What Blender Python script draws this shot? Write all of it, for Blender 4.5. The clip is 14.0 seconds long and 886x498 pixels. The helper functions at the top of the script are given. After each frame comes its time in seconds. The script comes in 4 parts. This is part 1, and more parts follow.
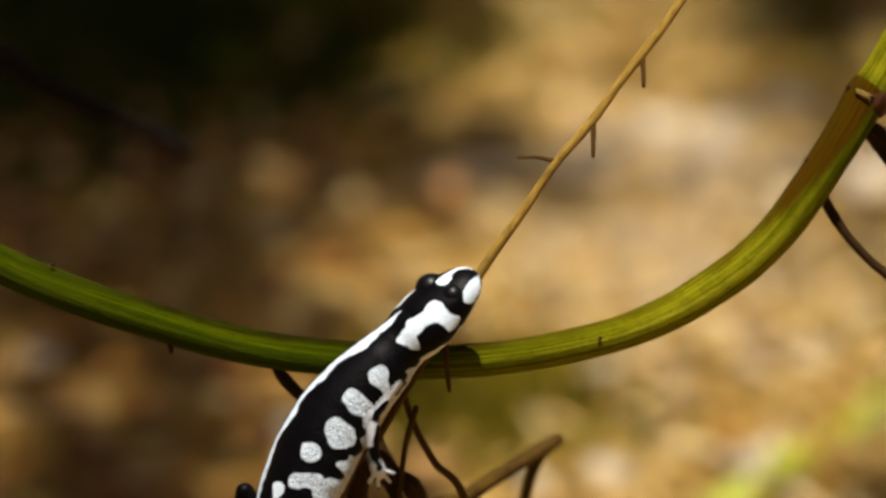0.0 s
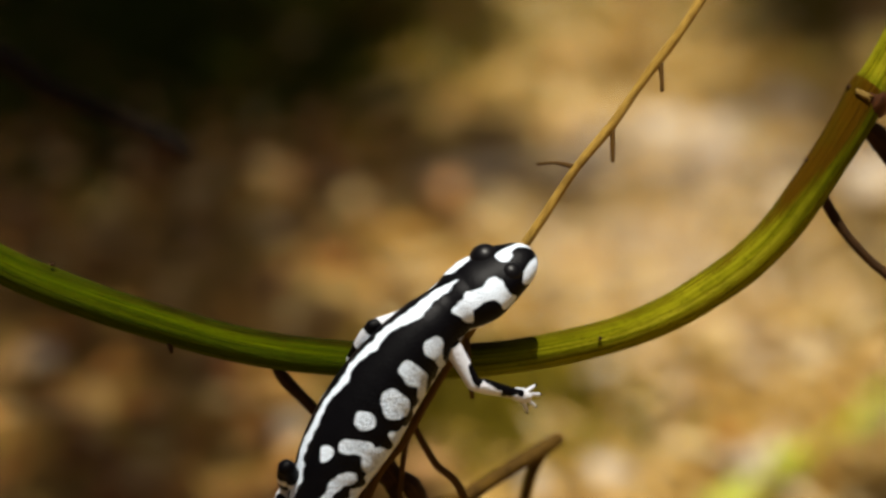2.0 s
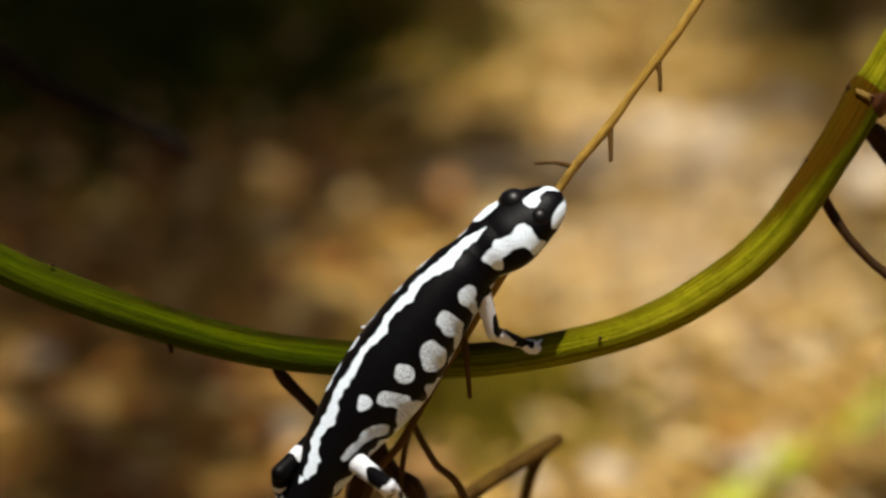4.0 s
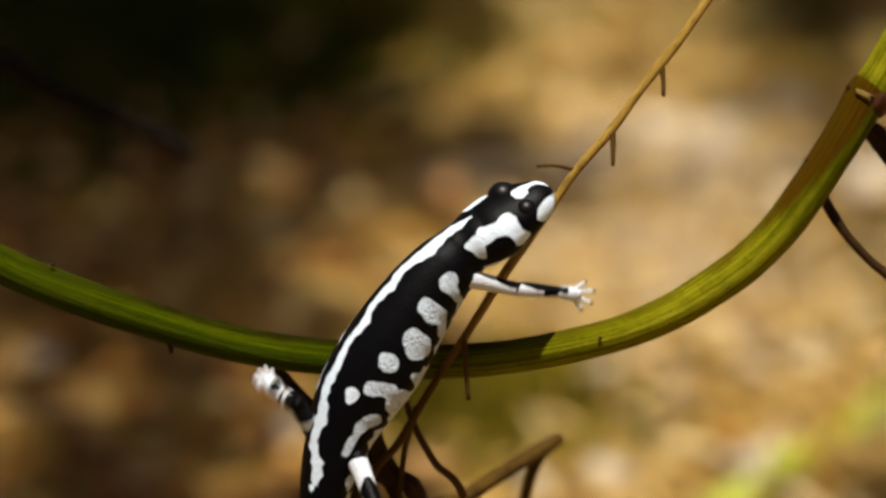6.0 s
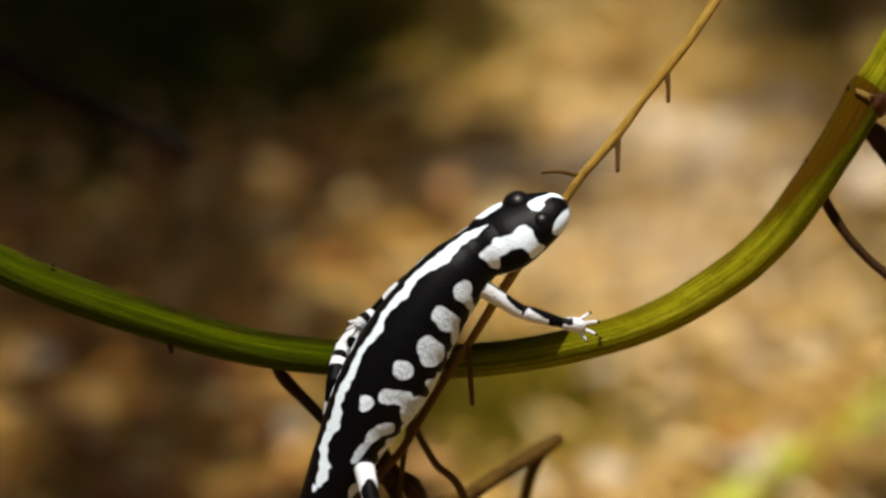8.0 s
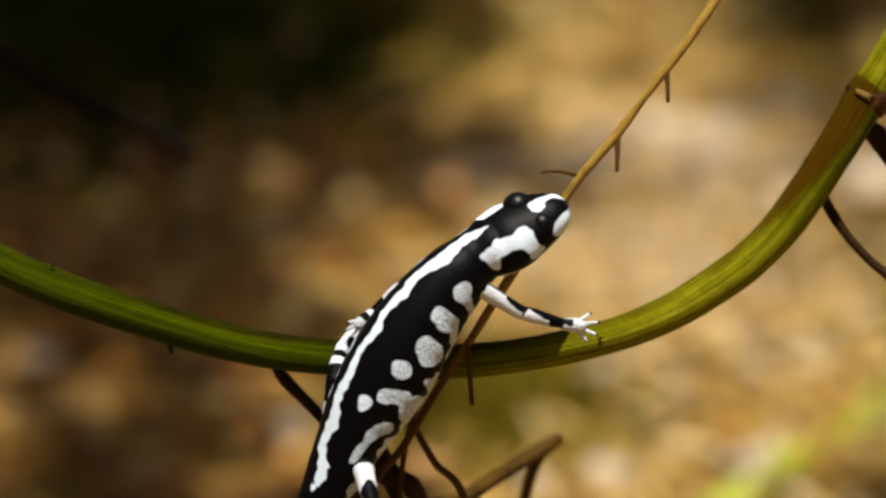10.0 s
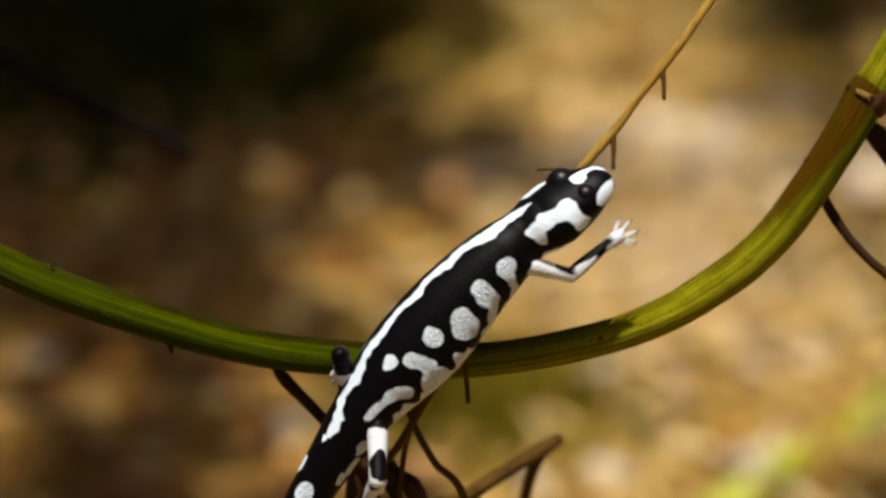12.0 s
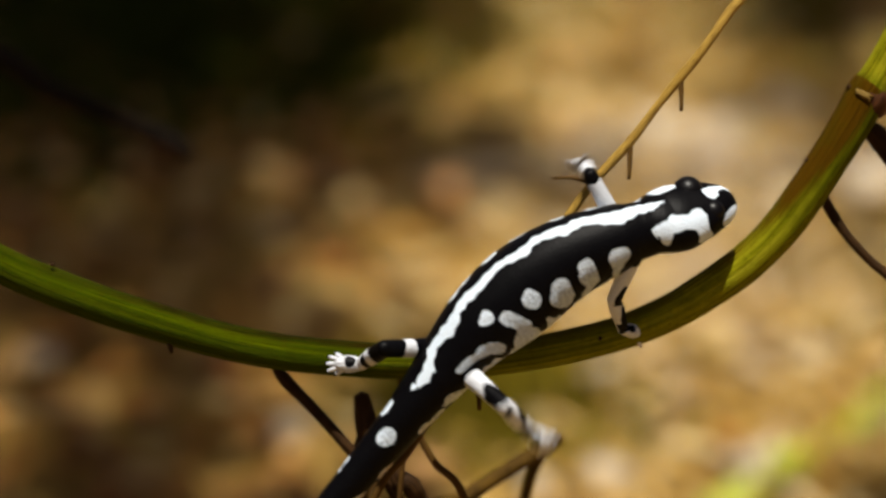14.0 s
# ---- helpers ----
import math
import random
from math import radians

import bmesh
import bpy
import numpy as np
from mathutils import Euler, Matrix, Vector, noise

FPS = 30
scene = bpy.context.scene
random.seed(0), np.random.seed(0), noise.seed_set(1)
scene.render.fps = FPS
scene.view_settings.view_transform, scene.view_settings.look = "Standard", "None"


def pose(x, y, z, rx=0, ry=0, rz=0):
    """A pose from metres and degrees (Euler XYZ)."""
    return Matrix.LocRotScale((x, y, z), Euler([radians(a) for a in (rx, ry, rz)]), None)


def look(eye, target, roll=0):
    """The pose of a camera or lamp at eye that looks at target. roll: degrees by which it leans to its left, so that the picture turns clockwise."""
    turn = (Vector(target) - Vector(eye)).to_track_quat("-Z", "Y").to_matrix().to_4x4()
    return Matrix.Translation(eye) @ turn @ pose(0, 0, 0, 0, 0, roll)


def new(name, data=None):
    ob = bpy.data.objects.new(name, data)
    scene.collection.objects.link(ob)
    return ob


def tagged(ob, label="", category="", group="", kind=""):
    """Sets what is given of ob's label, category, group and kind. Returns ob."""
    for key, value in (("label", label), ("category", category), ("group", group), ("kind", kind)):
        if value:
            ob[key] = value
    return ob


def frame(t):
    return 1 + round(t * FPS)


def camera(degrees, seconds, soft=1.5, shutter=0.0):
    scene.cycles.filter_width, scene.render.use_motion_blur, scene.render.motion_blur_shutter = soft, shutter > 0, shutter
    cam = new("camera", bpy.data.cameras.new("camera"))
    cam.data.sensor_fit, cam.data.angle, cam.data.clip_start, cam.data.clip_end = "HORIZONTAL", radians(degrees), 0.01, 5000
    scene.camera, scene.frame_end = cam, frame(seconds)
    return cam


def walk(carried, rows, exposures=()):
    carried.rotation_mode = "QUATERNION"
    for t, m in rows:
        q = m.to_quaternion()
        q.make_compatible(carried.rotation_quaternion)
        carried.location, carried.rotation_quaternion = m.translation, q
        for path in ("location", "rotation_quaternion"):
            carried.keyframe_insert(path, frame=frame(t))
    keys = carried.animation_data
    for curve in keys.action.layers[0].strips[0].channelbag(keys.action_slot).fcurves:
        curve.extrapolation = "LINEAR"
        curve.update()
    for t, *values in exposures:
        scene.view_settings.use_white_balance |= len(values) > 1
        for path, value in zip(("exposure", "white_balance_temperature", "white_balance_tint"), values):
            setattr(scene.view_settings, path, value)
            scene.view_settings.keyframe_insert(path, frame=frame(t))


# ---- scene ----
import functools

# The camera stands still, 42.5 cm from a climbing newt, and looks down on it by 25 degrees.
cam = camera(20.0, 14.0, soft=2.7, shutter=1.0)
EYE = Vector((0.0, -0.38518, 0.42961))
AIM = Vector((0.0, 0.0, 0.25))
cam.data.dof.use_dof = True
cam.data.dof.focus_distance = 0.427
cam.data.dof.aperture_fstop = 7.4
cam.data.dof.aperture_blades = 0
walk(cam, [(0.0, look(EYE, AIM)), (14.0, look(EYE, AIM))], [(0.0, 0.47, 6900, 7), (2.5, 0.43, 6900, 7), (12.0, 0.42, 6900, 7), (14.0, 0.38, 6900, 7)])

# ---- light: high sun in the open, blue sky ----
SUN_TRAVEL = Vector((0.02, 0.03, -0.98)).normalized()
world = bpy.data.worlds.new("sky")
scene.world = world
world.use_nodes = True
wn = world.node_tree
sky = wn.nodes.new("ShaderNodeTexSky")
sky.sky_type = "NISHITA"
sky.sun_disc = False
sky.air_density = 0.3
sky.dust_density = 2.5
sky.ozone_density = 0.5
sky.sun_elevation = math.asin(-SUN_TRAVEL.z)
sky.sun_rotation = math.atan2(-SUN_TRAVEL.x, -SUN_TRAVEL.y)
wn.links.new(sky.outputs[0], wn.nodes["Background"].inputs[0])
wn.nodes["Background"].inputs[1].default_value = 0.05
sun_data = bpy.data.lights.new("sun", "SUN")
sun_data.energy = 5.0
sun_data.angle = radians(0.5)
sun_data.color = (1.0, 0.97, 0.93)
sun = new("sun", sun_data)
sun.matrix_world = look((0, 0, 3), Vector((0, 0, 3)) + SUN_TRAVEL)

MM = 0.001
# The upright sheet through the newt, square to the camera: u to the right, v up, w towards the camera.
SHEET = Matrix.Translation(AIM) @ Euler((radians(65), 0, 0)).to_matrix().to_4x4()


def at(u, v, w=0.0):
    return SHEET @ Vector((u * MM, v * MM, w * MM))


# ---- materials ----
def material(name, rough=0.6, specular=0.4):
    m = bpy.data.materials.new(name)
    m.use_nodes = True
    b = m.node_tree.nodes["Principled BSDF"]
    b.inputs["Roughness"].default_value = rough
    b.inputs["Specular IOR Level"].default_value = specular
    return m, m.node_tree, b


def node(tree, kind, **values):
    n = tree.nodes.new(kind)
    for key, value in values.items():
        n.inputs[key.replace("_", " ")].default_value = value
    return n


def ramp(tree, source, stops):
    n = tree.nodes.new("ShaderNodeValToRGB")
    e = n.color_ramp.elements
    while len(e) < len(stops):
        e.new(0.5)
    for el, (p, c) in zip(e, stops):
        el.position, el.color = p, (*c, 1.0)
    tree.links.new(source, n.inputs[0])
    return n.outputs[0]


def mixed(tree, factor, a, b, blend="MIX"):
    n = tree.nodes.new("ShaderNodeMix")
    n.data_type, n.blend_type = "RGBA", blend
    for value, socket in ((factor, n.inputs[0]), (a, n.inputs[6]), (b, n.inputs[7])):
        if isinstance(value, (int, float)):
            socket.default_value = value
        elif isinstance(value, tuple):
            socket.default_value = (*value, 1.0)
        else:
            tree.links.new(value, socket)
    return n.outputs[2]


def arith(tree, op, a, b=0.0, c=0.0):
    n = tree.nodes.new("ShaderNodeMath")
    n.operation = op
    for value, socket in zip((a, b, c), n.inputs):
        if isinstance(value, (int, float)):
            socket.default_value = value
        else:
            tree.links.new(value, socket)
    return n.outputs[0]


def bump(tree, bsdf, height, strength, distance):
    n = node(tree, "ShaderNodeBump", Strength=strength, Distance=distance)
    tree.links.new(height, n.inputs["Height"])
    tree.links.new(n.outputs[0], bsdf.inputs["Normal"])


def coords(tree, kind="Object", stretch=(1, 1, 1)):
    c = tree.nodes.new("ShaderNodeTexCoord")
    mp = tree.nodes.new("ShaderNodeMapping")
    mp.inputs["Scale"].default_value = stretch
    tree.links.new(c.outputs[kind], mp.inputs[0])
    return mp.outputs[0]


def noise_at(tree, where, scale, detail=3.0, rough=0.55, out=0):
    n = node(tree, "ShaderNodeTexNoise", Scale=scale, Detail=detail, Roughness=rough)
    tree.links.new(where, n.inputs["Vector"])
    return n.outputs[out]


def cells_at(tree, where, scale, feature="F1"):
    n = node(tree, "ShaderNodeTexVoronoi", Scale=scale)
    n.feature = feature
    tree.links.new(where, n.inputs["Vector"])
    return n.outputs["Distance"]


def newt_skin():
    """Black skin with white blotches; 'blotch' is the depth in millimetres inside a blotch, 'belly' the way round to the underside."""
    m, tr, b = material("newt_skin", 0.5, 0.07)
    pattern = tr.nodes.new("ShaderNodeAttribute")
    pattern.attribute_name = "blotch"
    belly = tr.nodes.new("ShaderNodeAttribute")
    belly.attribute_name = "belly"
    place = tr.nodes.new("ShaderNodeAttribute")
    place.attribute_name = "skin_place"
    p = place.outputs["Vector"]
    wobble = arith(tr, "MULTIPLY_ADD", noise_at(tr, p, 900.0, 2.0), 0.5, -0.25)
    wobble = arith(tr, "ADD", wobble, arith(tr, "MULTIPLY_ADD", noise_at(tr, p, 340.0, 1.0), 1.5, -0.75))
    edge = arith(tr, "ADD", pattern.outputs["Fac"], wobble)
    mask = node(tr, "ShaderNodeMapRange", From_Min=-0.07, From_Max=0.07)
    tr.links.new(edge, mask.inputs[0])
    warts = cells_at(tr, p, 2900.0)
    coarse = tr.nodes.new("ShaderNodeAttribute")
    coarse.attribute_name = "grain"
    grain = coarse.outputs["Fac"]
    blot = noise_at(tr, p, 500.0, 3.0)
    white = mixed(tr, arith(tr, "MULTIPLY", ramp(tr, warts, [(0.40, (0, 0, 0)), (0.85, (1, 1, 1))]), grain), (0.63, 0.71, 0.80), (0.31, 0.37, 0.44))
    white = mixed(tr, ramp(tr, blot, [(0.45, (0, 0, 0)), (0.75, (0.7, 0.7, 0.7))]), white, (0.64, 0.70, 0.78))
    white = mixed(tr, belly.outputs["Fac"], white, (0.62, 0.42, 0.30))
    black = mixed(tr, blot, (0.0007, 0.0006, 0.0009), (0.0022, 0.0018, 0.0024))
    tr.links.new(mixed(tr, mask.outputs[0], black, white), b.inputs["Base Color"])
    tr.links.new(arith(tr, "MULTIPLY_ADD", mask.outputs[0], 0.08, 0.46), b.inputs["Roughness"])
    relief = arith(tr, "ADD", arith(tr, "MULTIPLY", warts, -1.0), noise_at(tr, p, 2600.0, 2.0))
    depth = arith(tr, "MULTIPLY", arith(tr, "MULTIPLY_ADD", mask.outputs[0], 0.75, 0.25), arith(tr, "MULTIPLY_ADD", grain, 0.75, 0.25))
    bump(tr, b, arith(tr, "MULTIPLY", relief, depth), 1.0, 0.00034)
    return m


def stem_skin():
    """Green stem with lengthwise fibres, weathered brown along its upper side; uv runs round and along in units of a centimetre."""
    m, tr, b = material("stem_skin", 0.6, 0.015)
    along = coords(tr, "UV", (5.0, 0.07, 1))
    fine = coords(tr, "UV", (14.0, 0.12, 1))
    wide = coords(tr, "UV", (1.6, 0.5, 1))
    fibre = noise_at(tr, along, 3.0, 4.0)
    fibres = noise_at(tr, fine, 3.0, 4.0, 0.65)
    cloud = noise_at(tr, wide, 1.6, 4.0)
    green = ramp(tr, fibre, [(0.25, (0.007, 0.016, 0.0001)), (0.5, (0.029, 0.048, 0.0003)), (0.75, (0.080, 0.096, 0.0005))])
    green = mixed(tr, ramp(tr, fibres, [(0.45, (0, 0, 0)), (0.75, (0.4, 0.4, 0.4))]), green, (0.15, 0.145, 0.0008))
    ripe = node(tr, "ShaderNodeMapRange", From_Min=14.0, From_Max=21.0)
    split = tr.nodes.new("ShaderNodeSeparateXYZ")
    tr.links.new(coords(tr, "UV"), split.inputs[0])
    tr.links.new(split.outputs[1], ripe.inputs[0])
    yellow = ramp(tr, fibre, [(0.25, (0.092, 0.090, 0.002)), (0.5, (0.25, 0.232, 0.007)), (0.75, (0.43, 0.385, 0.024))])
    # yellow along the bend, dark olive again below the node, yellow above it
    stretch = [(0.467, 0.0), (0.670, 0.92), (0.725, 0.72), (0.785, 0.30), (0.838, 0.14), (0.848, 0.85)]
    mature = ramp(tr, arith(tr, "MULTIPLY", split.outputs[1], 1 / 30), [(p, (v, v, v)) for p, v in stretch])
    green = mixed(tr, mature, green, yellow)
    rust = tr.nodes.new("ShaderNodeAttribute")
    rust.attribute_name = "weathering"
    amount = arith(tr, "ADD", rust.outputs["Fac"], arith(tr, "MULTIPLY_ADD", cloud, 0.8, -0.4))
    amount = arith(tr, "ADD", amount, arith(tr, "MULTIPLY_ADD", fibres, 1.5, -0.75))
    mask = ramp(tr, amount, [(0.22, (0, 0, 0)), (0.82, (1.0, 1.0, 1.0))])
    brown = mixed(tr, fibres, (0.012, 0.005, 0.0003), (0.125, 0.058, 0.0020))
    brown = mixed(tr, ripe.outputs[0], mixed(tr, fibres, (0.004, 0.0022, 0.0002), (0.020, 0.011, 0.0006)), brown)
    skin = mixed(tr, mask, green, brown)
    speck = noise_at(tr, coords(tr, "UV", (5.0, 2.2, 1)), 4.0, 5.0, 0.65)
    skin = mixed(tr, ramp(tr, speck, [(0.54, (0, 0, 0)), (0.70, (0.55, 0.55, 0.55))]), skin, (0.050, 0.030, 0.0012))
    blotchy = noise_at(tr, coords(tr, "UV", (1.2, 0.8, 1)), 2.2, 3.0)
    skin = mixed(tr, ramp(tr, blotchy, [(0.36, (0.25, 0.25, 0.25)), (0.52, (0, 0, 0))]), skin, (0.030, 0.034, 0.0008))
    tr.links.new(skin, b.inputs["Base Color"])
    tr.links.new(arith(tr, "MULTIPLY_ADD", fibre, 0.3, 0.34), b.inputs["Roughness"])
    bump(tr, b, arith(tr, "ADD", fibre, arith(tr, "ADD", arith(tr, "MULTIPLY", fibres, 0.8), arith(tr, "MULTIPLY", speck, 0.4))), 0.9, 0.0007)
    return m


def bark(name, dark, light, rough=0.75, darker_span=None):
    m, tr, b = material(name, rough, 0.1)
    along = coords(tr, "UV", (6.0, 0.8, 1))
    p = coords(tr, "Object")
    n1, n2 = noise_at(tr, along, 3.0, 4.0), noise_at(tr, p, 260.0, 3.0)
    c = mixed(tr, ramp(tr, n1, [(0.3, (0, 0, 0)), (0.7, (1, 1, 1))]), dark, light)
    c = mixed(tr, ramp(tr, n2, [(0.5, (0, 0, 0)), (0.72, (0.6, 0.6, 0.6))]), c, tuple(v * 0.55 for v in dark))
    # blends to a darker brown between two distances along the twig, in centimetres
    if darker_span:
        split = tr.nodes.new("ShaderNodeSeparateXYZ")
        tr.links.new(coords(tr, "UV"), split.inputs[0])
        darker = node(tr, "ShaderNodeMapRange", From_Min=darker_span[0], From_Max=darker_span[1])
        tr.links.new(arith(tr, "MULTIPLY_ADD", n1, 1.5, split.outputs[1]), darker.inputs[0])
        c = mixed(tr, darker.outputs[0], c, mixed(tr, n1, (0.030, 0.013, 0.002), (0.11, 0.055, 0.010)))
    tr.links.new(c, b.inputs["Base Color"])
    bump(tr, b, arith(tr, "ADD", n1, n2), 0.6, 0.0003)
    return m


def ground_soil():
    m, tr, b = material("ground_soil", 0.9, 0.2)
    p = coords(tr, "Object")
    big, mid, fine = noise_at(tr, p, 7.0, 3.0), noise_at(tr, p, 38.0, 4.0), noise_at(tr, p, 260.0, 3.0)
    c = ramp(tr, mid, [(0.3, (0.11, 0.052, 0.006)), (0.5, (0.30, 0.162, 0.026)), (0.72, (0.49, 0.305, 0.080))])
    c = mixed(tr, ramp(tr, big, [(0.4, (0, 0, 0)), (0.65, (0.6, 0.6, 0.6))]), c, (0.15, 0.088, 0.010))
    c = mixed(tr, ramp(tr, fine, [(0.5, (0, 0, 0)), (0.8, (0.7, 0.7, 0.7))]), c, (0.44, 0.29, 0.10))
    tr.links.new(c, b.inputs["Base Color"])
    bump(tr, b, arith(tr, "ADD", mid, fine), 0.9, 0.006)
    return m


def island_colours(name, stops, rough=0.7, specular=0.3):
    """Colour by piece, with veins and blots."""
    m, tr, b = material(name, rough, specular)
    g = tr.nodes.new("ShaderNodeNewGeometry")
    p = coords(tr, "Object")
    c = ramp(tr, g.outputs["Random Per Island"], stops)
    n = noise_at(tr, p, 180.0, 3.0)
    c = mixed(tr, ramp(tr, n, [(0.35, (0, 0, 0)), (0.75, (0.55, 0.55, 0.55))]), c, tuple(v * 0.5 for v in stops[0][1]))
    tr.links.new(c, b.inputs["Base Color"])
    bump(tr, b, n, 0.5, 0.002)
    return m


def stone_skin(name, low, high):
    m, tr, b = material(name, 0.8, 0.3)
    p = coords(tr, "Object")
    n1, n2 = noise_at(tr, p, 30.0, 4.0), noise_at(tr, p, 240.0, 3.0)
    c = mixed(tr, n1, low, high)
    c = mixed(tr, ramp(tr, n2, [(0.55, (0, 0, 0)), (0.75, (0.6, 0.6, 0.6))]), c, tuple(v * 0.4 for v in low))
    tr.links.new(c, b.inputs["Base Color"])
    bump(tr, b, arith(tr, "ADD", n1, n2), 0.7, 0.003)
    return m


SKIN = newt_skin()
STEM = stem_skin()
TWIG = bark("dry_twig_bark", (0.12, 0.058, 0.009), (0.50, 0.31, 0.06), darker_span=(11.5, 14.5))
DARK_TWIG = bark("dark_twig_bark", (0.014, 0.006, 0.002), (0.060, 0.027, 0.007))
OLIVE_TWIG = bark("olive_twig_bark", (0.036, 0.017, 0.002), (0.11, 0.058, 0.007))
# Near-black bark: the shade on the hanging twig is put into its colour.
SHADED_TWIG = bark("shaded_twig_bark", (0.004, 0.0022, 0.001), (0.014, 0.007, 0.003))
SCAR = bark("leaf_scar_cork", (0.014, 0.004, 0.002), (0.13, 0.05, 0.018))
PALE_SCAR = bark("pale_leaf_scar", (0.08, 0.036, 0.008), (0.30, 0.20, 0.05))
BROWN_TWIG = bark("brown_twig_bark", (0.040, 0.017, 0.003), (0.13, 0.066, 0.013))
SOIL = ground_soil()
LITTER = island_colours("dead_leaves", [(0.0, (0.060, 0.019, 0.0015)), (0.2, (0.20, 0.062, 0.005)), (0.45, (0.36, 0.138, 0.014)), (0.65, (0.50, 0.25, 0.040)), (0.85, (0.66, 0.45, 0.18)), (1.0, (0.48, 0.13, 0.012))])
STRAW = island_colours("dry_grass_blades", [(0.0, (0.28, 0.148, 0.022)), (0.3, (0.47, 0.270, 0.056)), (0.6, (0.65, 0.425, 0.138)), (0.85, (0.80, 0.62, 0.32)), (1.0, (0.43, 0.20, 0.030))], 0.6, 0.2)
FRESH = island_colours("fresh_leaves", [(0.0, (0.22, 0.25, 0.002)), (0.6, (0.50, 0.50, 0.004)), (1.0, (0.70, 0.64, 0.012))], 0.45, 0.5)
DARK_LEAF = island_colours("dark_leaves", [(0.0, (0.020, 0.028, 0.001)), (0.6, (0.058, 0.064, 0.002)), (1.0, (0.090, 0.092, 0.003))], 0.75, 0.12)
OLIVE_LEAF = island_colours("olive_herb_leaves", [(0.0, (0.090, 0.066, 0.002)), (0.6, (0.19, 0.140, 0.005)), (1.0, (0.29, 0.215, 0.012))], 0.7, 0.15)
PALE_STONE = stone_skin("pale_stone", (0.40, 0.31, 0.20), (0.64, 0.53, 0.39))
PALE_GRIT = island_colours("pale_grit", [(0.0, (0.36, 0.235, 0.11)), (0.5, (0.60, 0.445, 0.26)), (1.0, (0.80, 0.66, 0.46))], 0.8, 0.2)
# Grey of the added branch, in place of a shaded strip of ground.
GREY_STRIP = bark("grey_shade_strip", (0.085, 0.056, 0.034), (0.20, 0.15, 0.10), 0.85)
TAN_STONE = stone_skin("tan_stone", (0.30, 0.18, 0.045), (0.52, 0.36, 0.12))
RUST_STONE = stone_skin("rust_stone", (0.30, 0.105, 0.020), (0.48, 0.20, 0.045))


def eye_skin():
    m, tr, b = material("eye_black", 0.38, 0.18)
    p = coords(tr, "Object")
    tr.links.new(mixed(tr, noise_at(tr, p, 900.0), (0.0015, 0.0012, 0.0015), (0.004, 0.003, 0.003)), b.inputs["Base Color"])
    return m


EYE_BLACK = eye_skin()


# ---- mesh helpers ----
def part(name, mesh, mat, parent=None, label=""):
    """Links a mesh as one object under a thing or a part."""
    if isinstance(mesh, bmesh.types.BMesh):
        data = bpy.data.meshes.new(name)
        mesh.to_mesh(data)
        mesh.free()
        mesh = data
    if mat and not mesh.materials:
        mesh.materials.append(mat)
    ob = new(name, mesh)
    ob.parent = parent
    return tagged(ob, label=label)


def smooth_path(points, steps):
    """Catmull-Rom through the points; a point is any tuple of numbers."""
    p = [np.array(q, float) for q in points]
    p = [2 * p[0] - p[1]] + p + [2 * p[-1] - p[-2]]
    out = []
    for i in range(1, len(p) - 2):
        for k in range(steps):
            t = k / steps
            a, b, c, d = p[i - 1:i + 3]
            out.append(0.5 * (2 * b + (c - a) * t + (2 * a - 5 * b + 4 * c - d) * t * t + (3 * b - a - 3 * c + d) * t ** 3))
    out.append(p[-2])
    return out


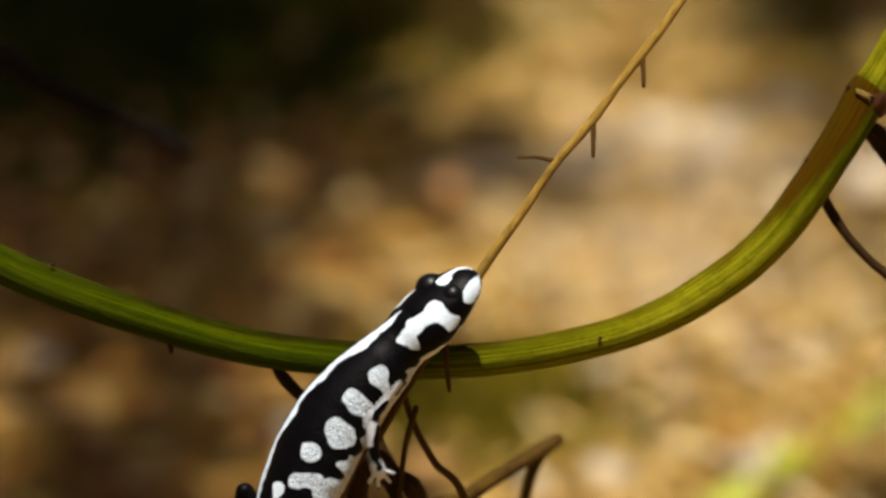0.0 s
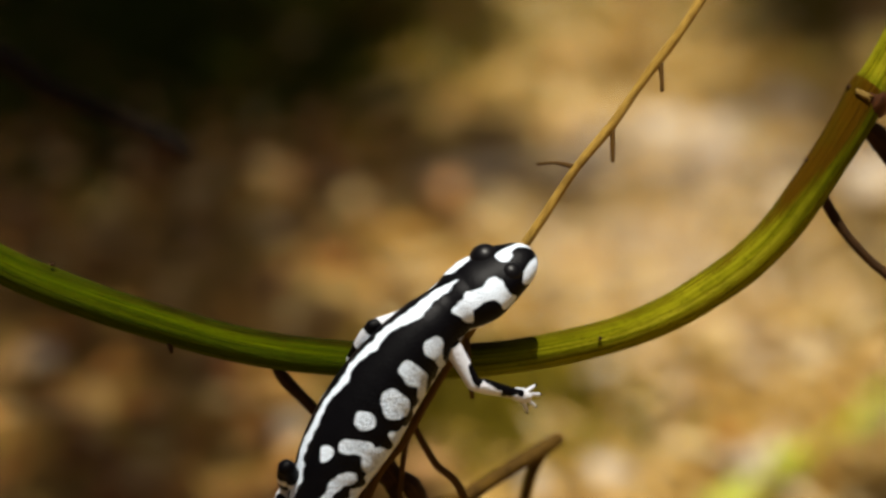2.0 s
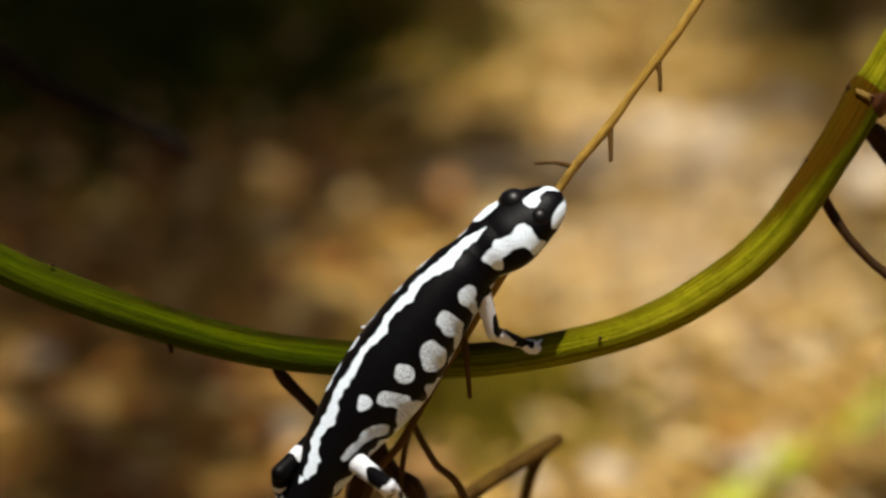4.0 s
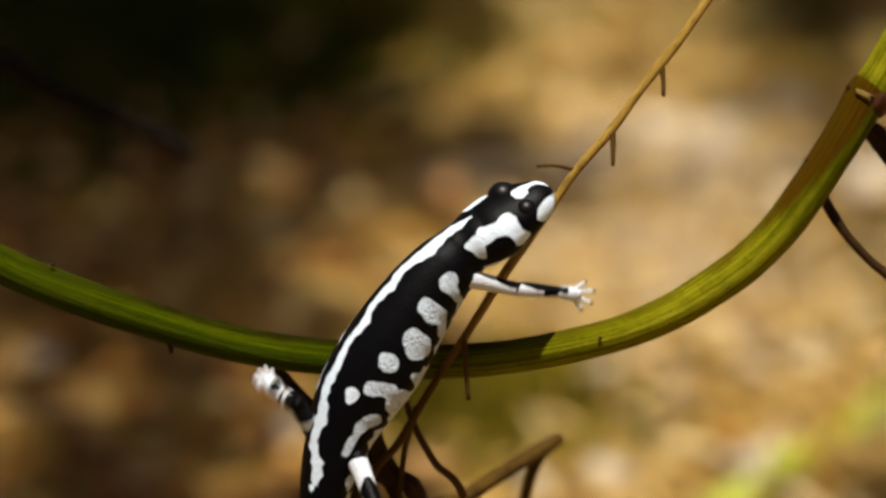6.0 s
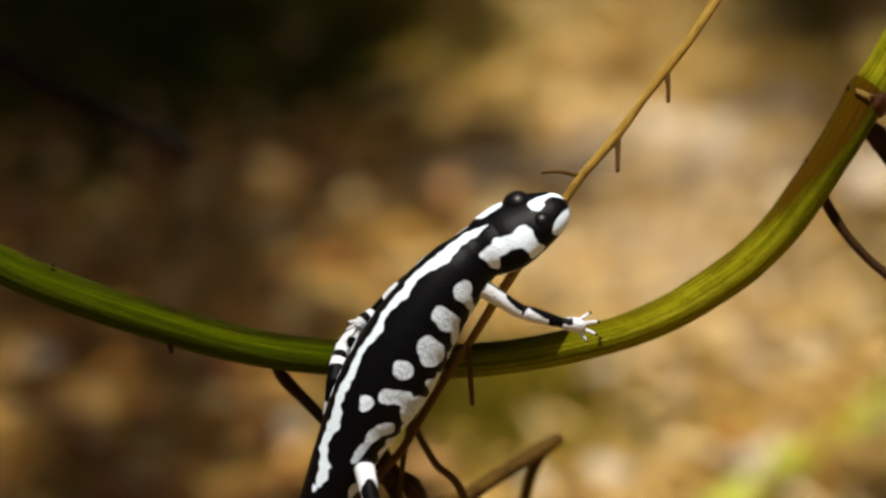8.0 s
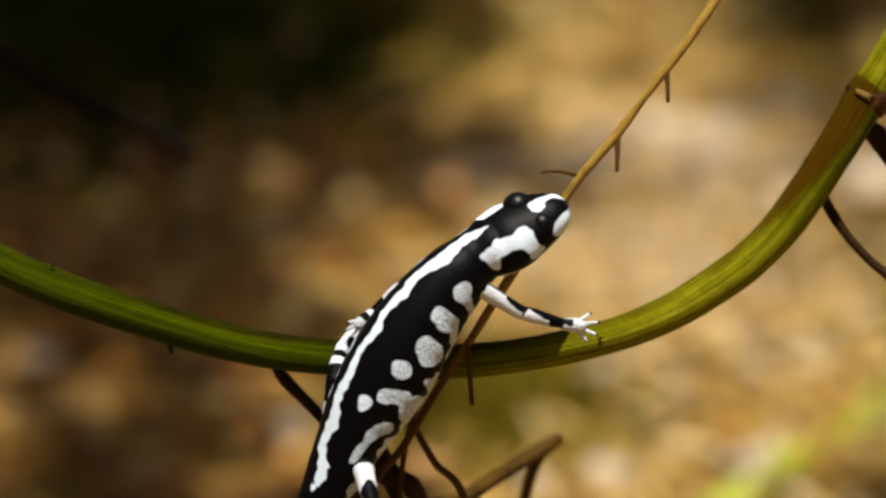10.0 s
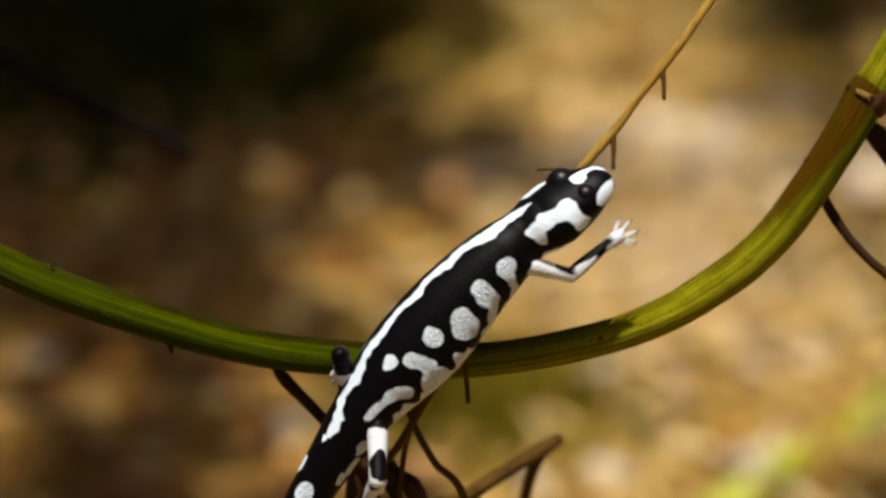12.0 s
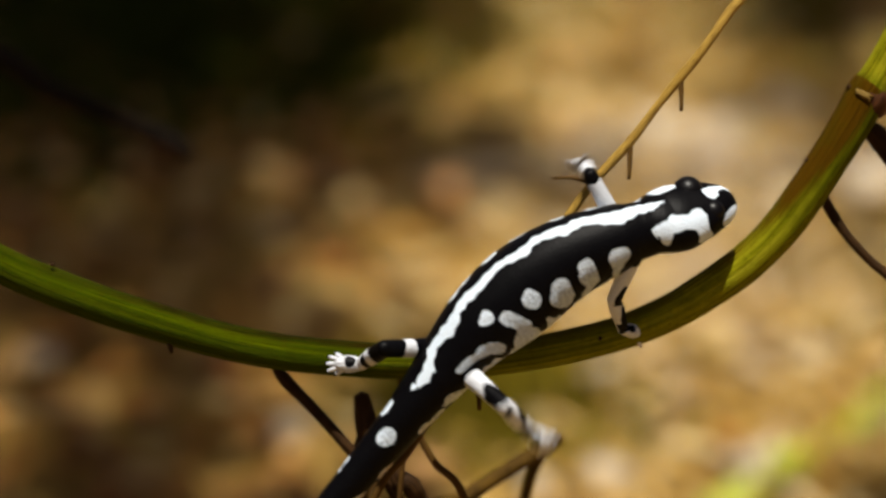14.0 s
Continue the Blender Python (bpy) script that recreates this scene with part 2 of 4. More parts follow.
def tube(name, rows, sides=14, steps=6, wobble=0.0, seed=0.0, weather=None):
    """A tapered branch: rows of (x, y, z, radius) in metres, rounded at both ends, with uv in centimetres and 'weathering'."""
    path = smooth_path(rows, steps)
    pts = [Vector(q[:3]) for q in path]
    rad = [q[3] for q in path]
    tangents = [(pts[min(i + 1, len(pts) - 1)] - pts[max(i - 1, 0)]).normalized() for i in range(len(pts))]
    side = tangents[0].cross(Vector((0, 0.3, 1))).normalized()
    verts, uvs, worn, length = [], [], [], 0.0
    rings = []
    for i, (p, r, t) in enumerate(zip(pts, rad, tangents)):
        if i:
            length += (p - pts[i - 1]).length
        side = (side - t * side.dot(t)).normalized()
        up = side.cross(t).normalized()
        ring = []
        for k in range(sides + 1):
            a = 2 * math.pi * k / sides
            ring.append((a, length))
        rings.append(ring)
        for k in range(sides):
            a = 2 * math.pi * k / sides
            d = side * math.cos(a) + up * math.sin(a)
            rr = r * (1 + wobble * noise.noise(Vector((p.x * 90 + seed, p.y * 90, p.z * 90 + a * 0.9))))
            q = p + d * rr
            verts.append(q)
            worn.append((d.z, length))
    faces, face_uv = [], []
    for i in range(len(pts) - 1):
        for k in range(sides):
            k2 = (k + 1) % sides
            faces.append((i * sides + k, i * sides + k2, (i + 1) * sides + k2, (i + 1) * sides + k))
            (a0, l0), (a1, _), (_, l1) = rings[i][k], rings[i][k + 1], rings[i + 1][k]
            s = 0.36 * 0.9
            face_uv += [(a0 * s, l0 * 100), (a1 * s, l0 * 100), (a1 * s, l1 * 100), (a0 * s, l1 * 100)]
    for i, t, sign in ((0, -tangents[0], 1), (len(pts) - 1, tangents[-1], -1)):
        verts.append(pts[i] + t * rad[i] * 0.6)
        worn.append((0.0, 0.0))
        for k in range(sides):
            k2 = (k + 1) % sides
            f = (i * sides + k2, i * sides + k, len(verts) - 1)
            faces.append(f if sign > 0 else f[::-1])
            face_uv += [(0, 0)] * 3
    me = bpy.data.meshes.new(name)
    me.from_pydata(verts, [], faces)
    me.uv_layers.new(name="uv").data.foreach_set("uv", np.array(face_uv).ravel())
    if weather:
        at_ = me.attributes.new("weathering", "FLOAT", "POINT")
        at_.data.foreach_set("value", [weather(z, l) for z, l in worn])
    me.polygons.foreach_set("use_smooth", [True] * len(me.polygons))
    me.update()
    return me


def on_sheet(points):
    """Rows of ((u, v, w), radius) in millimetres to rows for tube()."""
    return [(*at(*p), r * MM) for p, r in points]


def leaf_blade(bm, m, length, width, curl, cells=5):
    """A pointed, folded and curled leaf, with thickness by its fold."""
    rows = []
    for i in range(cells + 1):
        x = i / cells
        h = width * 0.5 * math.sin(math.pi * min(1.0, x ** 0.75 * 0.97 + 0.03))
        z = curl * length * (x - 0.5) ** 2 * 2
        rows.append([bm.verts.new(m @ Vector((length * (x - 0.5), y * h, z + abs(y) * h * 0.35))) for y in (-1, 0, 1)])
    for a, b in zip(rows, rows[1:]):
        for k in (0, 1):
            bm.faces.new((a[k], b[k], b[k + 1], a[k + 1])).smooth = True


def stone(size, seed, squash=0.65):
    bm = bmesh.new()
    bmesh.ops.create_icosphere(bm, subdivisions=3, radius=1.0)
    for v in bm.verts:
        k = 1 + 0.35 * noise.noise(v.co * 1.1 + Vector((seed, 0, 0))) + 0.12 * noise.noise(v.co * 3 + Vector((0, seed, 0)))
        v.co = Vector((v.co.x * k * size, v.co.y * k * size * 0.8, v.co.z * k * size * squash))
    for f in bm.faces:
        f.smooth = True
    return bm


# ---- ground ----
def ground_height(x, y):
    near = math.exp(-((x / 3) ** 2 + ((y - 0.5) / 3) ** 2))
    return near * (0.012 * noise.noise(Vector((x * 6, y * 6, 0.3))) + 0.004 * noise.noise(Vector((x * 25, y * 25, 1.7))))


def build_ground():
    n = 150
    line = [math.sinh(6.6 * (2 * i / n - 1)) / math.sinh(6.6) * 120 for i in range(n + 1)]
    verts = [(x, y + 0.55, ground_height(x, y + 0.55)) for y in line for x in line]
    faces = [(j * (n + 1) + i, j * (n + 1) + i + 1, (j + 1) * (n + 1) + i + 1, (j + 1) * (n + 1) + i) for j in range(n) for i in range(n)]
    me = bpy.data.meshes.new("ground")
    me.from_pydata(verts, [], faces)
    me.polygons.foreach_set("use_smooth", [True] * len(faces))
    tagged(part("ground", me, SOIL), "bare brown soil strewn with dead leaves", "ground", kind="structure")


build_ground()


def scatter_blade(bm, rng, x, y, length, width, lift, curl):
    m = Matrix.Translation((x, y, ground_height(x, y) + rng.uniform(0.002, lift))) @ Euler((rng.uniform(-0.5, 0.5), rng.uniform(-0.4, 0.4), rng.uniform(0, 6.3))).to_matrix().to_4x4()
    leaf_blade(bm, m, length, width, rng.uniform(-curl, curl))


def build_litter():
    """Dead leaves everywhere, thinner in the sunny half, which dry grass covers."""
    rng = random.Random(5)
    bm = bmesh.new()
    for _ in range(9000):
        x, y = rng.uniform(-0.42, 0.42), rng.uniform(-0.1, 1.15)
        if rng.random() < 0.9 * min(1.0, max(0.0, (x + 0.04) / 0.07)) or math.hypot((x - 0.015) / 0.05, (y - 0.395) / 0.045) < 1:
            continue
        length = rng.uniform(0.005, 0.020)
        scatter_blade(bm, rng, x, y, length, length * rng.uniform(0.35, 0.75), 0.010, 0.6)
    tagged(part("leaf_litter", bm, LITTER), "curled dead brown leaves scattered on soil", "leaf litter", kind="stuff")
    bm = bmesh.new()
    for _ in range(7000):
        x, y = rng.uniform(-0.06, 0.42), rng.uniform(-0.1, 1.0)
        if rng.random() > min(1.0, max(0.0, (x + 0.06) / 0.10)) or math.hypot((x - 0.020) / 0.034, (y - 0.402) / 0.026) < rng.uniform(0.6, 1.2):
            continue
        scatter_blade(bm, rng, x, y, rng.uniform(0.008, 0.030), rng.uniform(0.0015, 0.0050), 0.010, 0.3)
    tagged(part("dry_grass", bm, STRAW), "pale straw and dry grass lying on soil", "dry grass", kind="stuff")


build_litter()


def build_stones():
    rng = random.Random(11)
    spots = [(-0.148, 0.437, 0.009, PALE_STONE), (-0.054, 0.381, 0.009, PALE_STONE), (0.110, 0.354, 0.013, PALE_STONE), (0.055, 0.353, 0.009, PALE_STONE), (0.033, 0.348, 0.008, PALE_STONE), (0.142, 0.453, 0.012, TAN_STONE),
             (0.075, 0.630, 0.014, PALE_STONE), (0.096, 0.638, 0.016, PALE_STONE), (0.118, 0.630, 0.012, PALE_STONE), (0.156, 0.670, 0.015, PALE_STONE), (0.177, 0.578, 0.014, PALE_STONE), (0.195, 0.590, 0.012, PALE_STONE), (0.130, 0.658, 0.010, PALE_STONE),
             (0.054, 0.487, 0.011, TAN_STONE), (0.078, 0.490, 0.011, TAN_STONE), (-0.048, 0.618, 0.014, RUST_STONE), (-0.062, 0.604, 0.010, RUST_STONE), (-0.081, 0.552, 0.010, TAN_STONE), (-0.135, 0.568, 0.010, TAN_STONE), (-0.055, 0.490, 0.009, TAN_STONE),
             (-0.10, 0.365, 0.008, TAN_STONE), (0.10, 0.430, 0.010, TAN_STONE), (0.035, 0.690, 0.012, TAN_STONE), (0.165, 0.490, 0.010, TAN_STONE)]
    for i, (x, y, size, mat) in enumerate(spots):
        ob = part("stone", stone(size, i * 3.7), mat)
        ob.matrix_world = pose(x, y, ground_height(x, y) + size * 0.25, 0, 0, rng.uniform(0, 360))
        tone = "pale grey" if mat is PALE_STONE else "tan brown" if mat is TAN_STONE else "rust brown"
        tagged(ob, tone + " rounded stone half sunk in soil", "stone", "stones on the ground")


build_stones()


def build_grit():
    """Pale grit between the stones; every grain is a small rough ball."""
    rng = random.Random(17)
    base = bmesh.new()
    bmesh.ops.create_icosphere(base, subdivisions=1, radius=1.0)
    ball = [v.co.copy() for v in base.verts]
    tris = [tuple(v.index for v in f.verts) for f in base.faces]
    base.free()
    verts, faces = [], []
    for _ in range(650):
        x, y = rng.gauss(0.092, 0.036), rng.gauss(0.525, 0.075)
        size = rng.uniform(0.0012, 0.0042)
        first = len(verts)
        z = ground_height(x, y) + rng.uniform(0.002, 0.009)
        verts += [(x + v.x * size * rng.uniform(0.8, 1.2), y + v.y * size * rng.uniform(0.8, 1.2), z + v.z * size * 0.7) for v in ball]
        faces += [tuple(first + i for i in t) for t in tris]
    me = bpy.data.meshes.new("grit")
    me.from_pydata(verts, [], faces)
    tagged(part("grit", me, PALE_GRIT), "pale pinkish grit strewn on dry soil", "grit", kind="stuff")


build_grit()


# A grey branch added where a shaded strip crosses the ground.
def build_shade_strip():
    rows = [(-0.012, 0.590, 0.003, 0.004), (0.01, 0.595, 0.005, 0.0065), (0.04, 0.597, 0.006, 0.0075), (0.09, 0.594, 0.006, 0.0080), (0.14, 0.602, 0.006, 0.0085), (0.20, 0.612, 0.005, 0.009), (0.29, 0.63, 0.004, 0.010)]
    branch = tagged(new("shade_strip_branch"), "grey branch added in place of a shaded strip on dry grass", "branch")
    part("limb", tube("limb", rows, 14, 8, 0.2, 3.0), GREY_STRIP, branch)
    for stub in ([(0.05, 0.597, 0.008, 0.004), (0.065, 0.612, 0.016, 0.003), (0.085, 0.628, 0.018, 0.002)], [(0.12, 0.598, 0.008, 0.004), (0.135, 0.582, 0.014, 0.003), (0.150, 0.560, 0.010, 0.002)]):
        part("side_shoot", tube("side_shoot", stub, 10, 6, 0.2, 5.0), GREY_STRIP, branch)


build_shade_strip()


def build_moss():
    rng = random.Random(33)

    def herbs(bm, places, low, high):
        for x, y in places:
            h = rng.uniform(low, high)
            m = Matrix.Translation((x, y, ground_height(x, y) + h * 0.3)) @ Euler((rng.uniform(-0.5, 0.5), rng.uniform(-1.3, -0.2), rng.uniform(0, 6.3))).to_matrix().to_4x4()
            leaf_blade(bm, m, h * 1.3, h * 0.5, 0.3, 3)

    # Green cover of the far left; its dark leaves also stand in for deep shade.
    bm = bmesh.new()
    herbs(bm, [(rng.gauss(-0.16, 0.06), rng.gauss(0.79, 0.075)) if rng.random() < 0.7 else (rng.uniform(-0.30, -0.02), rng.uniform(0.70, 1.0)) for _ in range(5200)], 0.008, 0.022)
    tagged(part("moss", bm, DARK_LEAF), "green moss and low herbs on the soil, dark to deepen the shade", "moss", kind="stuff")
    bm = bmesh.new()
    herbs(bm, [(rng.gauss(-0.045, 0.042), rng.gauss(0.80, 0.045)) for _ in range(2600)], 0.006, 0.016)
    herbs(bm, [(rng.gauss(0.172, 0.024), rng.gauss(0.815, 0.035)) for _ in range(700)], 0.006, 0.014)
    herbs(bm, [(rng.gauss(0.022, 0.024), rng.gauss(0.400, 0.020)) for _ in range(1200)], 0.007, 0.014)
    herbs(bm, [(rng.gauss(-0.05, 0.03), rng.gauss(0.70, 0.03)) for _ in range(260)], 0.006, 0.014)
    tagged(part("low_herbs", bm, OLIVE_LEAF), "low olive green herbs growing from dry soil", "herbs", kind="stuff")


build_moss()


def build_shade_tree():
    """An unseen small tree, added so that its crown, overhead, shades the far left of the clearing and other chosen
    places, and lets the sun through in places.
    """
    rng = random.Random(21)
    tree = tagged(new("tree"), "small broad-leaved tree out of view, added to shade the clearing", "tree")
    tree.location = (-1.1, 1.5, -0.02)
    part("trunk", tube("trunk", [(0, 0, 0, 0.09), (0.03, -0.03, 1.0, 0.072), (0.10, -0.10, 2.15, 0.055), (0.25, -0.2, 3.3, 0.03), (0.4, -0.3, 4.1, 0.010)], 16, 6, 0.12), DARK_TWIG, tree)
    ends = [(0.55, -0.9, 1.7), (0.95, -0.75, 1.9), (1.1, -0.6, 2.0), (0.8, -1.3, 1.85), (0.5, -1.6, 1.7), (1.35, -0.85, 2.1), (1.5, -0.75, 2.15), (0.2, 0.3, 2.0), (-0.3, -0.4, 1.9)]
    for ex, ey, ez in ends:
        part("limb", tube("limb", [(0.08, -0.08, 1.9, 0.036), (ex * 0.45, ey * 0.45, ez * 1.42, 0.022), (ex, ey, ez * 1.65, 0.006)], 10, 6, 0.12), DARK_TWIG, tree)
    # places on the ground that the leaves shade
    def spots(seed, count, size, place):
        r = random.Random(seed)
        return [(*place(r), size) for _ in range(count)]

    shade = spots(1, 1450, 1.0, lambda r: (r.gauss(-0.27, 0.072), r.gauss(0.85, 0.12)))
    shade += spots(2, 2500, 0.6, lambda r: (r.uniform(-0.75, -0.085), r.uniform(0.22, 1.15)))
    shade += spots(4, 1400, 0.6, lambda r: (r.uniform(-0.75, -0.075), r.uniform(-0.35, 0.22)))
    shade += spots(6, 120, 1.0, lambda r: (r.gauss(0.225, 0.050), r.gauss(0.89, 0.055)))
    shade += spots(7, 125, 0.6, lambda r: (r.uniform(-0.11, 0.0), r.uniform(0.26, 0.72)))
    shade += spots(9, 60, 1.0, lambda r: (r.gauss(-0.176, 0.03), r.gauss(0.62, 0.03)))
    shade += spots(10, 10, 1.0, lambda r: (r.uniform(-0.12, -0.03), r.uniform(0.66, 0.82)))
    shade += spots(11, 9, 0.6, lambda r: (r.gauss(0.150, 0.007), r.gauss(0.336, 0.009)))
    shade += spots(12, 20, 1.0, lambda r: (r.gauss(-0.045, 0.028), r.gauss(0.79, 0.05)))
    shade += spots(13, 60, 0.6, lambda r: (r.uniform(0.16, 0.30), r.uniform(0.60, 0.85)))
    shade += spots(17, 16, 0.6, lambda r: (r.uniform(0.08, 0.155), r.uniform(0.62, 0.90)))
    shade += spots(14, 10, 0.6, lambda r: (r.gauss(-0.05, 0.018), r.gauss(0.60, 0.025)))
    shade += spots(15, 26, 0.6, lambda r: (r.gauss(0.022, 0.015), r.gauss(0.645, 0.03)))
    shade += spots(16, 9, 0.6, lambda r: (r.uniform(0.13, 0.24), r.uniform(0.46, 0.60)))
    bm = bmesh.new()
    for x, y, size in shade:
        z = rng.uniform(2.5, 3.6)
        k = -z / SUN_TRAVEL.z
        m = Matrix.Translation((x - SUN_TRAVEL.x * k + 1.1, y - SUN_TRAVEL.y * k - 1.5, z)) @ Euler((rng.uniform(-0.6, 0.6), rng.uniform(-0.6, 0.6), rng.uniform(0, 6.3))).to_matrix().to_4x4()
        leaf_blade(bm, m, size * rng.uniform(0.045, 0.085), size * rng.uniform(0.025, 0.045), rng.uniform(-0.3, 0.3), 4)
    part("crown", bm, DARK_LEAF, tree)


build_shade_tree()


# ---- stems and twigs ----
NODE_FROM = 0.252  # metres along the stem to its node


def stem_wear(z, length):
    """How brown the stem is: a line along its top, then the whole upper half up to the node."""
    edge = 0.66
    if length < NODE_FROM:
        edge = float(np.interp(length, (0.190, 0.207, 0.218, 0.229, 0.242), (0.90, 0.84, 0.74, 0.50, 0.20)))
    return 0.50 + 3.0 * (z - edge)


def scar_patch(middle, along, half, low, high):
    """A thin ragged crust on the front of the stem, round it from low to high degrees, its rim sunk into the stem."""
    across = Vector((along.y, -along.x, 0))
    bm = bmesh.new()
    rows = []
    for i in range(9):
        rows.append([])
        for j in range(21):
            x, y = i / 4 - 1, j / 10 - 1
            a = radians(low + (high - low) * j / 20)
            fall = max(abs(x), abs(y)) + 0.30 * noise.noise(Vector((x * 2, y * 4, 5.0)))
            r = 4.25 - 0.9 * min(1.0, max(0.0, fall - 0.55) / 0.4) + 0.10 * noise.noise(Vector((x * 3, y * 9, 1.0)))
            rows[-1].append(bm.verts.new(at(*(Vector(middle) + along * x * half + (across * math.sin(a) + Vector((0, 0, math.cos(a)))) * r))))
    for a, b in zip(rows, rows[1:]):
        for j in range(20):
            bm.faces.new((a[j], a[j + 1], b[j + 1], b[j])).smooth = True
    return bm


def build_stem():
    rows = on_sheet([((-118.0, 56.0, -16.0), 3.0), ((-109.8, 18.3, -13.0), 3.1), ((-91.7, 5.5, -11.0), 3.2), ((-76.9, -2.6, -11.0), 3.25), ((-67.1, -6.8, -11.0), 3.25), ((-57.3, -10.3, -11.0), 3.25), ((-47.5, -13.3, -11.0), 3.25), ((-37.7, -16.0, -11.0), 3.2), ((-27.9, -17.9, -11.0), 3.2), ((-18.1, -18.9, -11.0), 3.15), ((-8.2, -19.5, -11.0), 3.1), ((1.6, -19.5, -11.0), 3.05), ((11.4, -18.7, -11.0), 3.0), ((21.2, -17.0, -11.0), 3.0), ((31.0, -14.5, -11.0), 3.05), ((40.8, -10.3, -11.0), 3.25), ((49.7, -4.6, -11.0), 3.4), ((54.6, -0.6, -11.0), 3.4), ((58.9, 4.0, -11.0), 3.45), ((63.4, 10.2, -11.0), 3.5), ((67.7, 16.7, -11.0), 3.55), ((71.2, 22.5, -11.0), 3.6), ((73.9, 27.3, -11.0), 3.7), ((75.3, 29.4, -11.0), 3.25), ((78.2, 34.4, -11.0), 3.2), ((84.3, 45.7, -11.0), 3.3), ((96.4, 62.4, -14.0), 4.2)])
    rows += [(0.135, 0.05, 0.345, 0.0045), (0.19, 0.07, 0.30, 0.005), (0.225, 0.08, 0.15, 0.0055), (0.235, 0.085, -0.01, 0.006)]
    stem = tagged(new("plant_stem"), "arched green plant stem weathered brown along its top", "plant stem")
    me = tube("stalk", rows, 28, 10, 0.035, 2.0, stem_wear)
    part("stalk", me, STEM, stem)
    node_at = [(72.5, 24.7, -11.0), (73.2, 25.9, -11.0), (73.9, 27.1, -11.0), (74.4, 28.1, -11.0)]
    ring = tube("node_ring", on_sheet(list(zip(node_at, (3.6, 3.88, 3.82, 3.35)))), 24, 5, 0.2, 7.0)
    part("node_ring", ring, SCAR, stem, "ragged dark red-brown leaf scar ring")
    part("leaf_scar", scar_patch((73.3, 26.1, -11.0), Vector((0.49, 0.87, 0)), 0.7, -45, 14), PALE_SCAR, stem, "cream corky leaf scar")
    for a, b, r in (((70.9, 27.5, -10.0), (69.9, 28.3, -9.5), 0.5), ((63.3, 15.2, -10.0), (62.5, 15.6, -9.5), 0.35), ((-47.3, -16.2, -10.0), (-47.0, -18.0, -10.0), 0.5), ((27.1, -15.3, -7.6), (26.9, -15.6, -7.3), 0.35), ((-67.3, -2.8, -9.0), (-67.8, -2.4, -9.0), 0.4)):
        mid = tuple((p + q) / 2 for p, q in zip(a, b))
        part("bud_stub", tube("bud_stub", on_sheet([(a, r * 1.1), (mid, r), (b, r * 0.6)]), 8, 3, 0.15), DARK_TWIG, stem)
    return stem


build_stem()


def build_side_twigs():
    def twig(label, mat, rows, stubs=()):
        t = tagged(new("twig"), label, "twig", "thin twigs round the stem")
        part("shoot", tube("shoot", on_sheet(rows), 10, 6, 0.12, rows[0][0][0]), mat, t)
        for stub in stubs:
            part("stub", tube("stub", on_sheet(stub), 8, 4, 0.12, stub[0][0][0]), mat, t)
        return t

    twig("thin dark twig branching off the stem", DARK_TWIG, [((66.3, 9.5, -14.0), 0.9), ((67.8, 6.5, -14.0), 0.95), ((70.8, 2.1, -14.0), 0.85), ((74.7, -2.1, -14.0), 0.85), ((80.6, -7.8, -14.0), 0.9), ((93.8, -25.9, -20.0), 1.0), ((100.0, -90.0, -40.0), 1.2), ((104.0, -200.0, -60.0), 1.4), ((104.0, -280.0, -70.0), 1.5)])
    twig("dark broken twig beside the stem node", DARK_TWIG, [((74.9, 21.5, -18.0), 1.6), ((77.4, 19.0, -18.0), 2.2), ((80.4, 15.1, -18.0), 2.2), ((90.6, 2.1, -24.0), 2.0), ((110.0, -60.0, -45.0), 2.0), ((112.0, -280.0, -80.0), 2.4)])
    twig("thin dark twig hanging below the stem", DARK_TWIG, [((-29.3, -20.5, -15.0), 0.9), ((-27.6, -22.9, -15.0), 1.2), ((-24.2, -26.4, -15.0), 1.0), ((-19.2, -31.8, -15.0), 1.0), ((-13.3, -38.5, -15.0), 1.1), ((-7.4, -46.3, -18.0), 1.2), ((0.0, -90.0, -40.0), 1.5), ((5.0, -280.0, -110.0), 2.0)])
    twig("slender curved brown twig under the newt", BROWN_TWIG, [((-8.3, -19.8, -16.0), 0.55), ((-6.7, -25.7, -15.0), 0.62), ((-4.9, -31.1, -15.0), 0.62), ((-1.4, -37.5, -15.0), 0.66), ((3.8, -43.9, -15.0), 0.7), ((10.0, -70.0, -25.0), 1.0), ((16.0, -280.0, -110.0), 1.4)], [[((-4.6, -27.6, -15.0), 0.5), ((-6.1, -32.5, -14.0), 0.55), ((-7.1, -38.4, -14.0), 0.5), ((-7.8, -45.4, -14.0), 0.5)]])
    twig("brown forked twig with a blunt end", OLIVE_TWIG, [((22.1, -35.3, -46.0), 1.2), ((18.6, -37.4, -44.0), 1.5), ((12.1, -40.9, -40.0), 1.5), ((3.9, -45.6, -34.0), 1.4), ((-4.5, -51.1, -30.0), 1.4), ((-12.0, -90.0, -40.0), 1.6), ((-14.0, -280.0, -110.0), 2.0)], [[((18.8, -37.4, -44.0), 1.2), ((16.8, -41.8, -46.0), 1.1), ((15.0, -48.9, -48.0), 1.1), ((14.0, -55.5, -50.0), 1.0)]])
    twig("dark bare twig hanging in the shade", SHADED_TWIG, [((-59.5, 22.2, -170.0), 1.6), ((-64.8, 25.6, -170.0), 2.2), ((-78.2, 31.6, -170.0), 2.4), ((-92.9, 37.6, -170.0), 2.6), ((-113.0, 47.0, -170.0), 2.8), ((-130.0, 20.0, -180.0), 3.0), ((-170.0, -120.0, -220.0), 3.5), ((-180.0, -300.0, -250.0), 4.0)])
